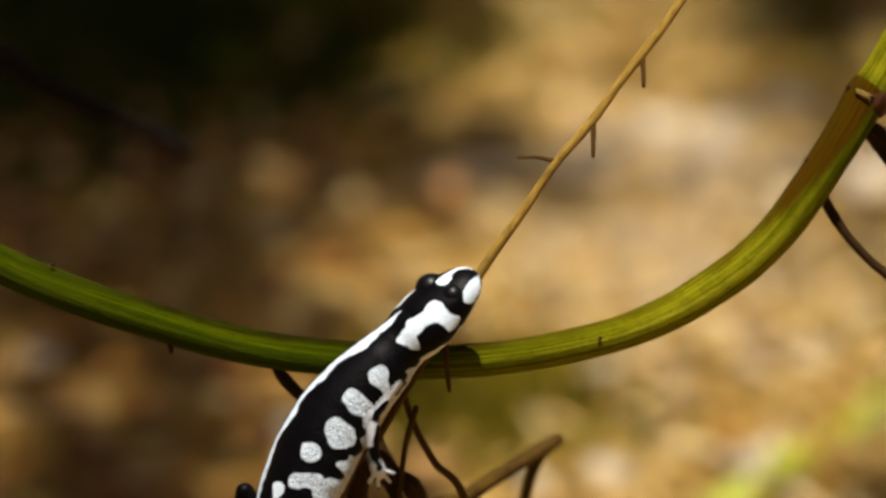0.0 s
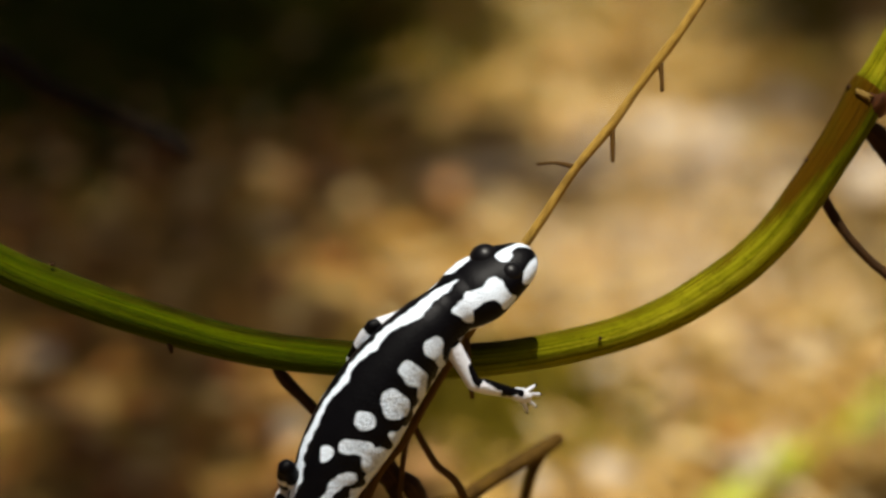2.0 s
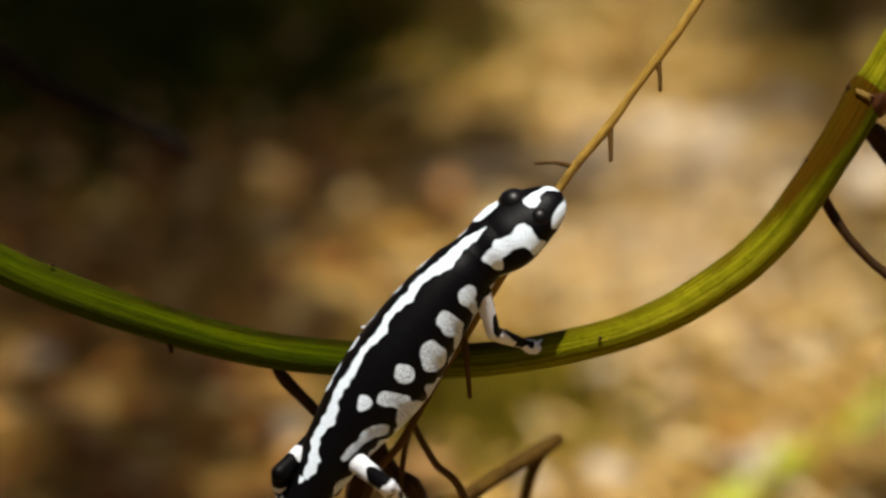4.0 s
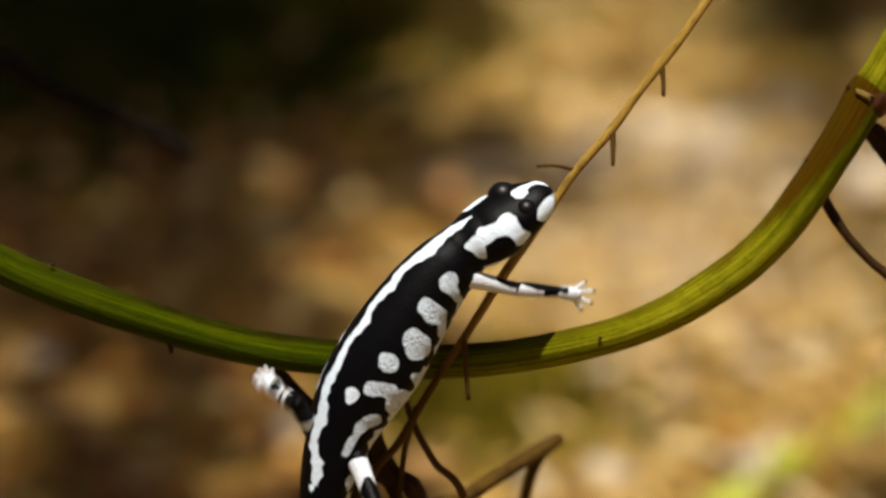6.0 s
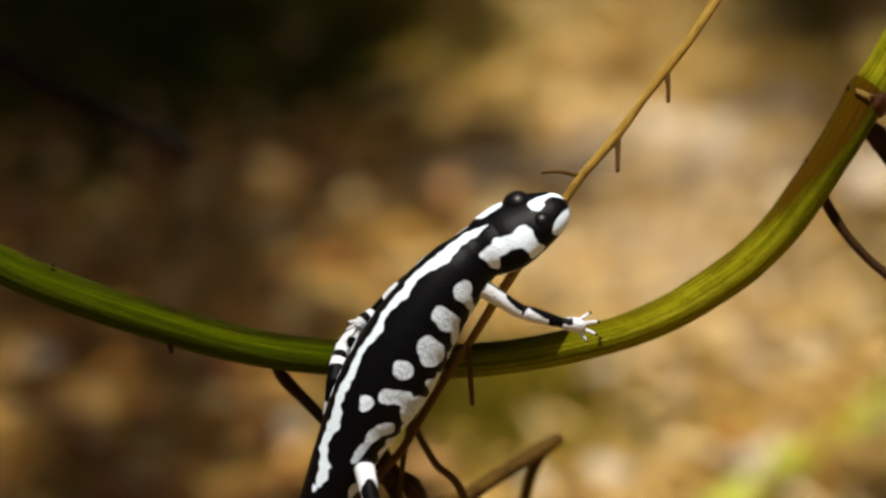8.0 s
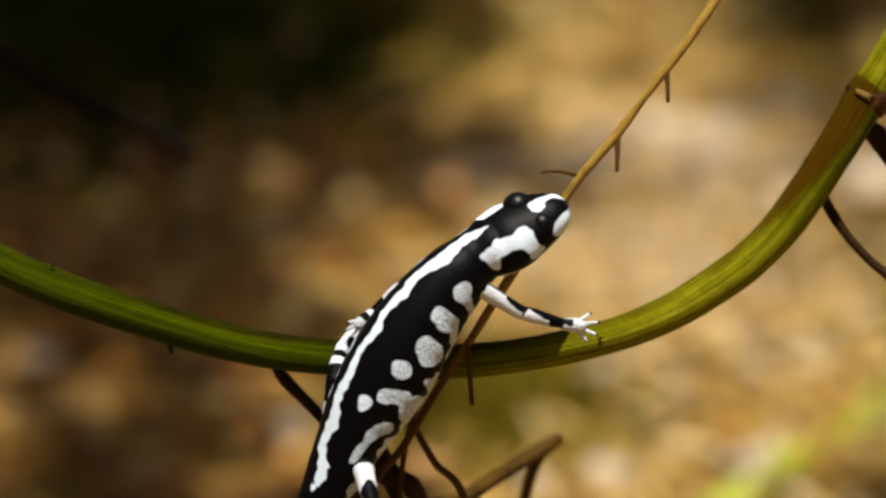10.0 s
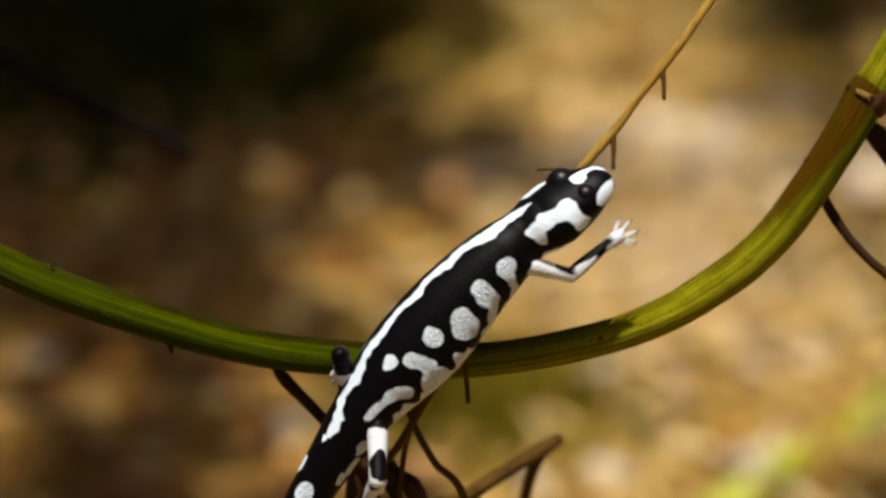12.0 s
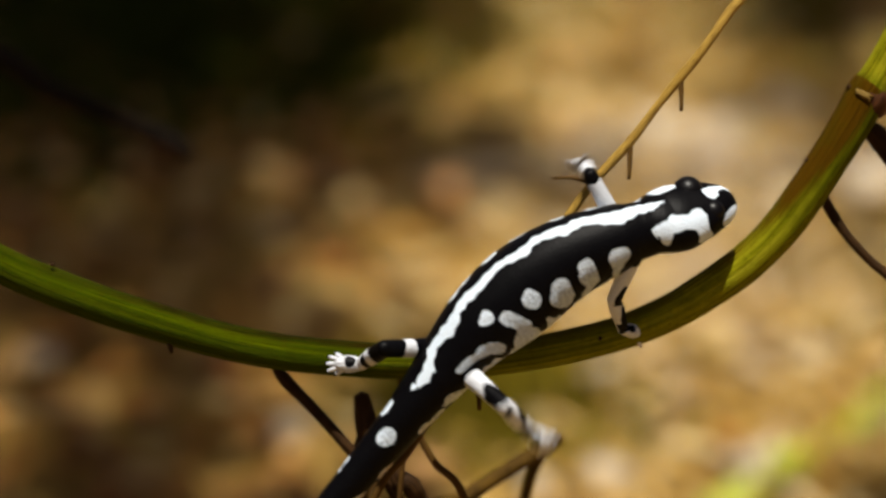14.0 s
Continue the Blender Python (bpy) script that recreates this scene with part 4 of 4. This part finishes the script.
reach("foreleg_right", 1.0, (4.4, -19.7), (10.7, -19.2), (17.0, -17.3))
reach("foreleg_right", 1.5, (5.4, -21.9), (11.2, -21.6), (16.8, -20.7))
reach("foreleg_right", 1.8, (4.6, -21.1), (9.7, -23.0), (14.8, -24.5))
reach("foreleg_right", 2.0, (5.9, -24.0), (11.7, -24.5), (16.5, -26.0))
reach("foreleg_right", 2.1, (6.4, -22.6), (12.9, -22.4), (18.2, -24.2))
reach("foreleg_right", 2.2, (8.3, -19.2), (16.0, -19.2), (21.7, -17.8))
reach("foreleg_right", 2.3, (10.1, -17.8), (17.9, -14.7), (23.8, -12.2))
reach("foreleg_right", 2.4, (12.5, -14.9), (20.9, -9.6), (25.9, -6.8))
reach("foreleg_right", 2.5, (14.1, -13.9), (21.3, -9.1), (27.1, -6.2))
reach("foreleg_right", 2.6, (14.1, -13.7), (21.8, -9.6), (27.6, -7.4))
reach("foreleg_right", 2.8, (14.6, -13.9), (21.6, -12.3), (27.4, -10.6))
reach("foreleg_right", 3.0, (15.1, -14.4), (20.9, -14.4), (26.4, -12.0))
reach("foreleg_right", 3.2, (12.7, -12.9), (17.5, -15.0), (23.8, -14.5))
reach("foreleg_right", 3.8, (9.3, -14.4), (14.6, -16.3), (19.4, -18.3))
reach("foreleg_right", 4.7, (6.4, -12.5), (10.2, -15.4), (15.1, -17.5))
reach("foreleg_right", 5.3, (4.0, -11.0), (7.8, -15.2), (10.4, -18.1))
reach("foreleg_right", 5.4, (6.4, -9.8), (11.7, -11.5), (16.8, -11.6))
reach("foreleg_right", 5.5, (9.3, -8.1), (17.5, -5.7), (23.8, -4.7))
reach("foreleg_right", 5.6, (9.8, -6.0), (18.4, -3.3), (25.6, 0.2))
reach("foreleg_right", 5.7, (11.2, -4.4), (21.1, -1.4), (27.9, 1.5))
reach("foreleg_right", 5.8, (11.7, -4.4), (21.3, -2.3), (28.4, -0.3))
reach("foreleg_right", 5.9, (12.4, -5.5), (21.1, -5.4), (29.1, -4.9))
reach("foreleg_right", 6.0, (13.6, -7.1), (21.8, -7.4), (29.1, -8.6))
reach("foreleg_right", 6.2, (14.6, -9.1), (22.0, -11.0), (27.9, -12.4))
reach("foreleg_right", 6.5, (15.1, -10.3), (22.0, -12.6), (28.4, -13.2))
reach("foreleg_right", 7.5, (15.1, -11.7), (22.3, -13.1), (28.6, -13.6))
reach("foreleg_right", 11.0, (15.1, -12.1), (22.3, -13.4), (28.6, -13.9))
reach("foreleg_right", 11.2, (14.9, -12.6), (21.8, -15.2), (26.3, -16.9))
reach("foreleg_right", 11.3, (14.4, -13.3), (21.3, -16.9), (26.0, -19.4))
reach("foreleg_right", 11.4, (12.6, -14.4), (19.7, -19.4), (23.3, -23.0))
reach("foreleg_right", 11.5, (13.3, -16.3), (18.4, -21.6), (21.6, -26.0))
reach("foreleg_right", 11.6, (12.9, -14.4), (18.0, -20.2), (21.6, -24.3))
reach("foreleg_right", 11.7, (13.1, -11.5), (19.1, -17.2), (23.3, -20.8))
reach("foreleg_right", 11.8, (13.3, -7.6), (21.1, -9.8), (27.3, -11.7))
reach("foreleg_right", 11.9, (15.5, -6.2), (23.0, -6.2), (30.4, -4.2))
reach("foreleg_right", 12.0, (22.8, -4.7), (28.6, 1.5), (32.9, 4.4))
reach("foreleg_right", 12.1, (23.0, -4.0), (28.8, 1.5), (34.3, 4.8))
reach("foreleg_right", 12.2, (22.4, -5.2), (29.3, -0.7), (35.3, 2.6))
reach("foreleg_right", 12.3, (21.8, -6.2), (29.5, -7.0), (35.9, -5.6))
reach("foreleg_right", 12.4, (22.1, -7.1), (29.1, -9.8), (35.3, -9.5))
reach("foreleg_right", 12.5, (23.8, -10.0), (30.5, -12.5), (35.5, -11.0))
reach("foreleg_right", 13.0, (25.2, -6.7), (29.5, -12.0), (34.6, -11.5))
reach("foreleg_right", 13.5, (28.1, -7.1), (30.0, -12.9), (34.4, -12.9))
reach("foreleg_right", 14.0, (29.1, -8.6), (31.0, -13.9), (34.4, -14.4))
reach("foreleg_left", 0, (-20.3, -21.2), (-18.8, -24.2), (-17.9, -25.1))
reach("foreleg_left", 1.0, (-16.4, -15.4), (-18.0, -19.3), (-16.4, -21.7))
reach("foreleg_left", 1.5, (-15.9, -14.5), (-17.7, -18.3), (-15.9, -21.2))
reach("foreleg_left", 2.0, (-14.9, -14.0), (-15.7, -18.8), (-14.7, -21.7))
reach("foreleg_left", 2.5, (-10.9, -12.5), (-14.4, -17.9), (-14.9, -20.8))
reach("foreleg_left", 3.0, (-7.9, -8.9), (-13.0, -14.5), (-15.1, -16.4))
reach("foreleg_left", 3.2, (-5.4, -7.7), (-12.5, -11.7), (-16.1, -14.5))
reach("foreleg_left", 3.8, (-6.2, -10.1), (-12.0, -13.5), (-14.9, -15.4))
reach("foreleg_left", 5.5, (-12.0, -11.5), (-14.0, -15.4), (-14.0, -17.9))
reach("foreleg_left", 6.0, (-12.0, -11.5), (-15.4, -14.5), (-16.9, -15.9))
reach("foreleg_left", 6.5, (-10.0, -7.5), (-14.7, -13.1), (-17.5, -15.4))
reach("foreleg_left", 7.5, (-9.7, -7.7), (-14.5, -13.3), (-17.3, -15.4))
reach("foreleg_left", 11.0, (-9.5, -7.8), (-14.4, -13.1), (-17.1, -15.2))
reach("foreleg_left", 11.5, (-6.6, -6.3), (-11.6, -12.1), (-15.1, -13.7))
reach("foreleg_left", 12.0, (-2.3, -4.8), (-6.2, -9.6), (-8.1, -12.5))
reach("foreleg_left", 12.15, (1.6, -0.9), (-1.4, -1.8), (-4.3, -3.8))
reach("foreleg_left", 12.3, (4.7, 1.6), (-2.8, 4.9), (-7.4, 7.1))
reach("foreleg_left", 12.4, (4.9, 4.9), (1.6, 10.4), (-2.0, 15.1))
reach("foreleg_left", 12.5, (8.1, 8.8), (7.6, 17.4), (9.3, 24.8))
reach("foreleg_left", 12.6, (11.5, 9.6), (12.7, 16.6), (16.4, 24.1))
reach("foreleg_left", 12.7, (13.9, 12.2), (17.1, 19.2), (20.9, 24.7))
reach("foreleg_left", 12.8, (16.1, 12.8), (19.3, 18.2), (24.1, 23.4))
reach("foreleg_left", 12.9, (17.4, 11.3), (18.5, 15.6), (22.1, 19.5))
reach("foreleg_left", 13.0, (17.7, 11.0), (18.8, 8.6), (21.0, 5.9))
reach("foreleg_left", 13.15, (17.6, 9.3), (16.1, 9.3), (17.1, 9.8))
reach("foreleg_left", 13.3, (17.6, 10.3), (12.2, 8.6), (9.8, 6.7))
reach("foreleg_left", 13.4, (19.5, 11.3), (16.1, 10.9), (10.3, 10.3))
reach("foreleg_left", 13.5, (19.8, 11.5), (18.8, 16.6), (13.4, 18.8))
reach("foreleg_left", 13.6, (22.5, 10.6), (23.3, 17.0), (22.1, 22.4))
reach("foreleg_left", 13.7, (22.8, 11.9), (24.7, 18.9), (27.9, 23.4))
reach("foreleg_left", 13.8, (24.4, 12.2), (27.4, 18.2), (32.1, 21.9))
reach("foreleg_left", 13.9, (25.8, 12.5), (28.7, 17.1), (32.5, 21.0))
reach("foreleg_left", 14.0, (24.3, 13.9), (24.1, 15.1), (22.9, 13.7))
reach("hind_leg_right", 0, (-17.8, -50.1), (-21.6, -54.9), (-21.6, -59.8))
reach("hind_leg_right", 1.5, (-15.8, -50.1), (-19.7, -54.9), (-19.7, -59.8))
reach("hind_leg_right", 3.0, (-10.0, -44.3), (-11.0, -49.2), (-9.1, -54.0))
reach("hind_leg_right", 3.8, (-9.1, -40.5), (-8.1, -44.3), (-4.2, -47.2))
reach("hind_leg_right", 4.6, (-9.1, -35.6), (-4.2, -38.5), (1.5, -39.5))
reach("hind_leg_right", 5.3, (-9.1, -33.7), (-2.8, -34.7), (4.9, -34.2))
reach("hind_leg_right", 5.4, (-8.6, -35.1), (-4.7, -38.0), (-0.9, -40.3))
reach("hind_leg_right", 5.5, (-8.9, -34.9), (-7.6, -40.5), (-6.0, -43.8))
reach("hind_leg_right", 5.7, (-9.1, -38.0), (-9.1, -43.4), (-8.1, -47.2))
reach("hind_leg_right", 6.0, (-11.2, -42.9), (-12.0, -48.2), (-10.0, -52.0))
reach("hind_leg_right", 6.5, (-11.6, -42.4), (-12.5, -48.2), (-10.0, -52.0))
reach("hind_leg_right", 11.0, (-11.6, -42.9), (-12.5, -48.2), (-10.0, -52.0))
reach("hind_leg_right", 11.5, (-11.8, -41.9), (-12.9, -48.2), (-11.0, -52.0))
reach("hind_leg_right", 12.0, (-10.8, -38.5), (-12.9, -44.3), (-12.5, -48.7))
reach("hind_leg_right", 12.5, (-13.4, -34.7), (-15.6, -41.4), (-14.7, -46.7))
reach("hind_leg_right", 12.7, (-9.1, -32.3), (-11.5, -38.5), (-10.0, -42.9))
reach("hind_leg_right", 12.8, (-4.7, -30.4), (-3.8, -35.1), (-1.5, -39.7))
reach("hind_leg_right", 12.9, (-1.9, -27.2), (0.6, -31.3), (4.5, -34.9))
reach("hind_leg_right", 13.0, (2.5, -22.3), (7.3, -26.0), (13.6, -26.9))
reach("hind_leg_right", 13.1, (3.5, -20.2), (9.3, -21.1), (17.0, -21.9))
reach("hind_leg_right", 13.2, (5.2, -18.7), (12.6, -18.4), (20.2, -17.0))
reach("hind_leg_right", 13.3, (6.1, -18.0), (15.6, -17.0), (24.2, -15.1))
reach("hind_leg_right", 13.5, (8.3, -16.8), (16.0, -16.3), (23.8, -14.2))
reach("hind_leg_right", 13.6, (8.3, -17.5), (16.0, -17.3), (23.4, -16.1))
reach("hind_leg_right", 13.7, (8.1, -18.4), (15.1, -19.5), (23.7, -18.9))
reach("hind_leg_right", 13.8, (8.1, -19.7), (16.0, -22.3), (24.9, -21.1))
reach("hind_leg_right", 13.9, (7.9, -22.3), (15.4, -24.0), (23.4, -25.5))
reach("hind_leg_right", 14.0, (10.2, -26.0), (14.6, -30.8), (19.4, -34.2))
reach("hind_leg_left", 0, (-33.5, -40.8), (-34.5, -47.7), (-34.5, -52.5))
reach("hind_leg_left", 1.5, (-30.6, -39.9), (-30.6, -46.7), (-30.6, -51.6))
reach("hind_leg_left", 2.0, (-26.2, -36.5), (-26.7, -40.8), (-27.7, -44.7))
reach("hind_leg_left", 2.5, (-25.7, -34.5), (-24.8, -38.9), (-25.7, -41.8))
reach("hind_leg_left", 3.0, (-25.9, -35.5), (-23.8, -39.4), (-24.8, -42.8))
reach("hind_leg_left", 3.2, (-24.8, -34.5), (-23.3, -38.9), (-24.3, -42.8))
reach("hind_leg_left", 4.2, (-27.7, -37.9), (-27.7, -42.8), (-28.7, -46.7))
reach("hind_leg_left", 5.5, (-27.7, -37.9), (-27.7, -43.8), (-28.7, -47.7))
reach("hind_leg_left", 5.7, (-25.2, -35.0), (-27.2, -39.9), (-28.7, -43.8))
reach("hind_leg_left", 5.8, (-25.7, -33.5), (-27.7, -37.9), (-28.7, -40.8))
reach("hind_leg_left", 5.9, (-24.8, -29.6), (-26.7, -32.1), (-28.5, -35.5))
reach("hind_leg_left", 6.0, (-24.3, -26.0), (-27.5, -24.8), (-29.8, -22.5))
reach("hind_leg_left", 6.1, (-21.2, -23.7), (-24.8, -22.3), (-26.9, -20.4))
reach("hind_leg_left", 6.2, (-19.4, -23.7), (-19.1, -17.4), (-18.1, -12.6))
reach("hind_leg_left", 6.4, (-18.3, -19.4), (-17.7, -17.0), (-16.4, -15.5))
reach("hind_leg_left", 6.5, (-18.0, -18.2), (-17.3, -16.7), (-15.8, -15.5))
reach("hind_leg_left", 11.0, (-18.0, -18.4), (-17.3, -16.9), (-15.8, -15.7))
reach("hind_leg_left", 11.5, (-17.3, -18.8), (-16.8, -17.3), (-16.0, -16.1))
reach("hind_leg_left", 12.0, (-17.3, -17.8), (-17.2, -17.6), (-17.3, -19.4))
reach("hind_leg_left", 12.5, (-17.4, -17.4), (-17.9, -20.4), (-17.9, -23.3))
reach("hind_leg_left", 13.0, (-14.7, -14.0), (-17.4, -18.8), (-14.6, -22.0))
reach("hind_leg_left", 13.5, (-12.6, -14.3), (-16.6, -18.0), (-13.6, -22.0))
reach("hind_leg_left", 14.0, (-9.9, -16.7), (-14.0, -19.6), (-18.1, -19.6))


def glide(rows, t):
    """Smooth passage through rows of numbers whose first is the time, with no overshoot."""
    a = np.array(rows, float)
    x, y = a[:, 0], a[:, 1:]
    if t <= x[0]:
        return y[0]
    if t >= x[-1]:
        return y[-1]
    h = np.diff(x)[:, None]
    d = np.diff(y, axis=0) / h
    m = np.zeros_like(y)
    m[0], m[-1] = d[0], d[-1]
    w1, w2 = 2 * h[1:] + h[:-1], h[1:] + 2 * h[:-1]
    same = d[:-1] * d[1:] > 0
    with np.errstate(divide="ignore", invalid="ignore"):
        m[1:-1] = np.where(same, (w1 + w2) / (w1 / d[:-1] + w2 / d[1:]), 0.0)
    i = int(np.searchsorted(x, t)) - 1
    k, s = (t - x[i]) / h[i, 0], h[i, 0]
    return (2 * k ** 3 - 3 * k * k + 1) * y[i] + (k ** 3 - 2 * k * k + k) * s * m[i] + (3 * k * k - 2 * k ** 3) * y[i + 1] + (k ** 3 - k * k) * s * m[i + 1]


BEND_AT = (0.0, 14.35, 28.7, 43.05, 57.4, 76.5)


class Bearing:
    """The spine's course in the sheet at one time."""

    def __init__(self, t):
        v = glide(STANCES, t)
        self.lean, self.nod, self.tilt, self.twist = v[8:12]
        self.s = np.arange(0.0, 121.0, 0.5)
        h = np.radians(np.interp(self.s, BEND_AT, v[2:8]))
        tilt = np.radians(self.tilt) * np.clip((25.8 - self.s) / 10.5, 0, 1)
        step = np.stack((-np.cos(h) * np.cos(tilt), -np.sin(h) * np.cos(tilt), np.sin(tilt)), 1) * 0.5
        run = np.vstack((np.zeros(3), np.cumsum((step[1:] + step[:-1]) / 2, axis=0)))
        self.p = run + np.array((v[0], v[1], -run[70, 2]))

    def spot(self, s):
        return Vector([float(np.interp(s, self.s, self.p[:, k])) for k in range(3)])

    def matrix(self, s0, s1):
        """In millimetres of the sheet: x forward, z to the back."""
        a, b = self.spot(s0), self.spot(s1)
        x = (a - b).normalized()
        s = (s0 + s1) / 2
        k = min(1.0, max(0.0, (s - 60) / 16))
        lean = radians(self.lean + self.nod * min(1.0, max(0.0, (20 - s) / 4)) + 25 * k * k * (3 - 2 * k) + self.twist * min(1.4, max(-0.4, (s - 28.7) / 23.9)))
        left = Vector((-x.y, x.x, 0)).normalized()
        z = x.cross(left) * math.cos(lean) + left * math.sin(lean)
        y = z.cross(x)
        m = Matrix((x, y, z)).transposed().to_4x4()
        m.translation = self.spot(s) if s1 - s0 < 6 else (a + b) / 2
        return m


def in_metres(m):
    m = m.copy()
    m.translation *= MM
    return m


def reach_out(start, u, v, length, sign):
    """The next joint, at a set length from start, over (u, v), in front of it or behind."""
    flat = Vector((u - start.x, v - start.y, 0))
    d = flat.length
    if d >= length * 0.985:
        flat *= length * 0.985 / d
        d = length * 0.985
    return start + flat + Vector((0, 0, sign * math.sqrt(max(0.0, length ** 2 - d ** 2))))


def lay_down(start, u, v, length, most):
    """The fingertips: the foot reaches towards (u, v) and dips a little away from the camera."""
    flat = Vector((u - start.x, v - start.y, 0))
    dip = min(most, math.sqrt(max(0.0, length ** 2 - flat.length ** 2)))
    flat = flat.normalized() * math.sqrt(length ** 2 - dip ** 2)
    return start + flat + Vector((0, 0, -dip))


def bone_matrix(a, b, up=Vector((0, 0, 1))):
    x = (b - a).normalized()
    z = up - x * up.dot(x)
    if z.length < 0.25:
        z = Vector((0, 1, 0)) - x * x.y
    z.normalize()
    m = Matrix((x, z.cross(x), z)).transposed().to_4x4()
    m.translation = a
    return m


def motions():
    times = [round(i / 10, 1) for i in range(141)]
    thing_rows = []
    rows = {}
    for t in times:
        b = Bearing(t)
        base = in_metres(b.matrix(20.0, 24.0))
        thing_rows.append((t, SHEET @ base))
        back = base.inverted()
        for ob, s0, s1 in SPINE:
            rows.setdefault(ob, []).append((t, back @ in_metres(b.matrix(s0, s1))))
        for key, (upper, lower, foot, lengths, (s_root, deg), track) in LEGS.items():
            v = glide(track, t)
            place = body_point(s_root, deg) * 0.72
            place.x = 0
            a = b.matrix(s_root - 1, s_root + 1) @ place
            side = 1 if key != "foreleg_right" else max(-1.0, min(1.0, (0.4 - t) * 8))  # the right foreleg first lies on the flank
            e = reach_out(a, v[0], v[1], lengths[0], side)
            w = reach_out(e, v[2], v[3], lengths[1], -1)
            tip = lay_down(w, v[4], v[5], lengths[2], {"hind_leg_left": 1.5, "foreleg_left": 6.2}.get(key, 3.4))
            for ob, p, q in ((upper, a, e), (lower, e, w), (foot, w, tip)):
                rows.setdefault(ob, []).append((t, back @ in_metres(bone_matrix(p, q))))
    walk(NEWT, thing_rows)
    for ob, path in rows.items():
        walk(ob, path)
    lean = []
    for t, u, v, turn in SWAY:
        pivot = Matrix.Translation(Vector((SWAY_AT[0], SWAY_AT[1], 0)) * MM)
        lean.append((t, SHEET @ Matrix.Translation(Vector((u, v, 0)) * MM) @ pivot @ Matrix.Rotation(radians(turn), 4, "Z") @ pivot.inverted()))
    walk(LEANING, lean)


# The dry twig's shift at its upper stub, in millimetres, and its turn in degrees.
SWAY_AT = (38.2, 30.2)
SWAY = [(0, -4.09, 2.43, 0.23), (0.5, -3.99, 2.68, 0.62), (1, -2.74, 2.60, 2.32), (1.5, -1.93, 2.05, 1.71), (2, -0.99, 1.71, 1.09), (2.5, -0.63, 1.29, 0.38), (3, -1.21, 1.74, 1.25), (5.5, -1.08, 1.59, 0.38), (6, -0.68, 0.97, 0.12), (6.5, 0.00, 0.00, 0.00), (7, 0.24, -0.23, -0.09), (7.5, 0.16, -0.15, 0.00), (8, 0.16, -0.15, 0.00), (10.5, 0.00, 0.00, 0.00), (11, -0.06, 0.07, -0.09), (11.5, 0.00, 0.00, 0.00), (12, -0.59, 0.30, -0.00), (12.5, -0.29, 0.30, -0.30), (13, 1.20, -0.88, -1.30), (13.5, 2.02, -1.24, -0.91), (14, 2.48, -1.57, -1.16)]
motions()
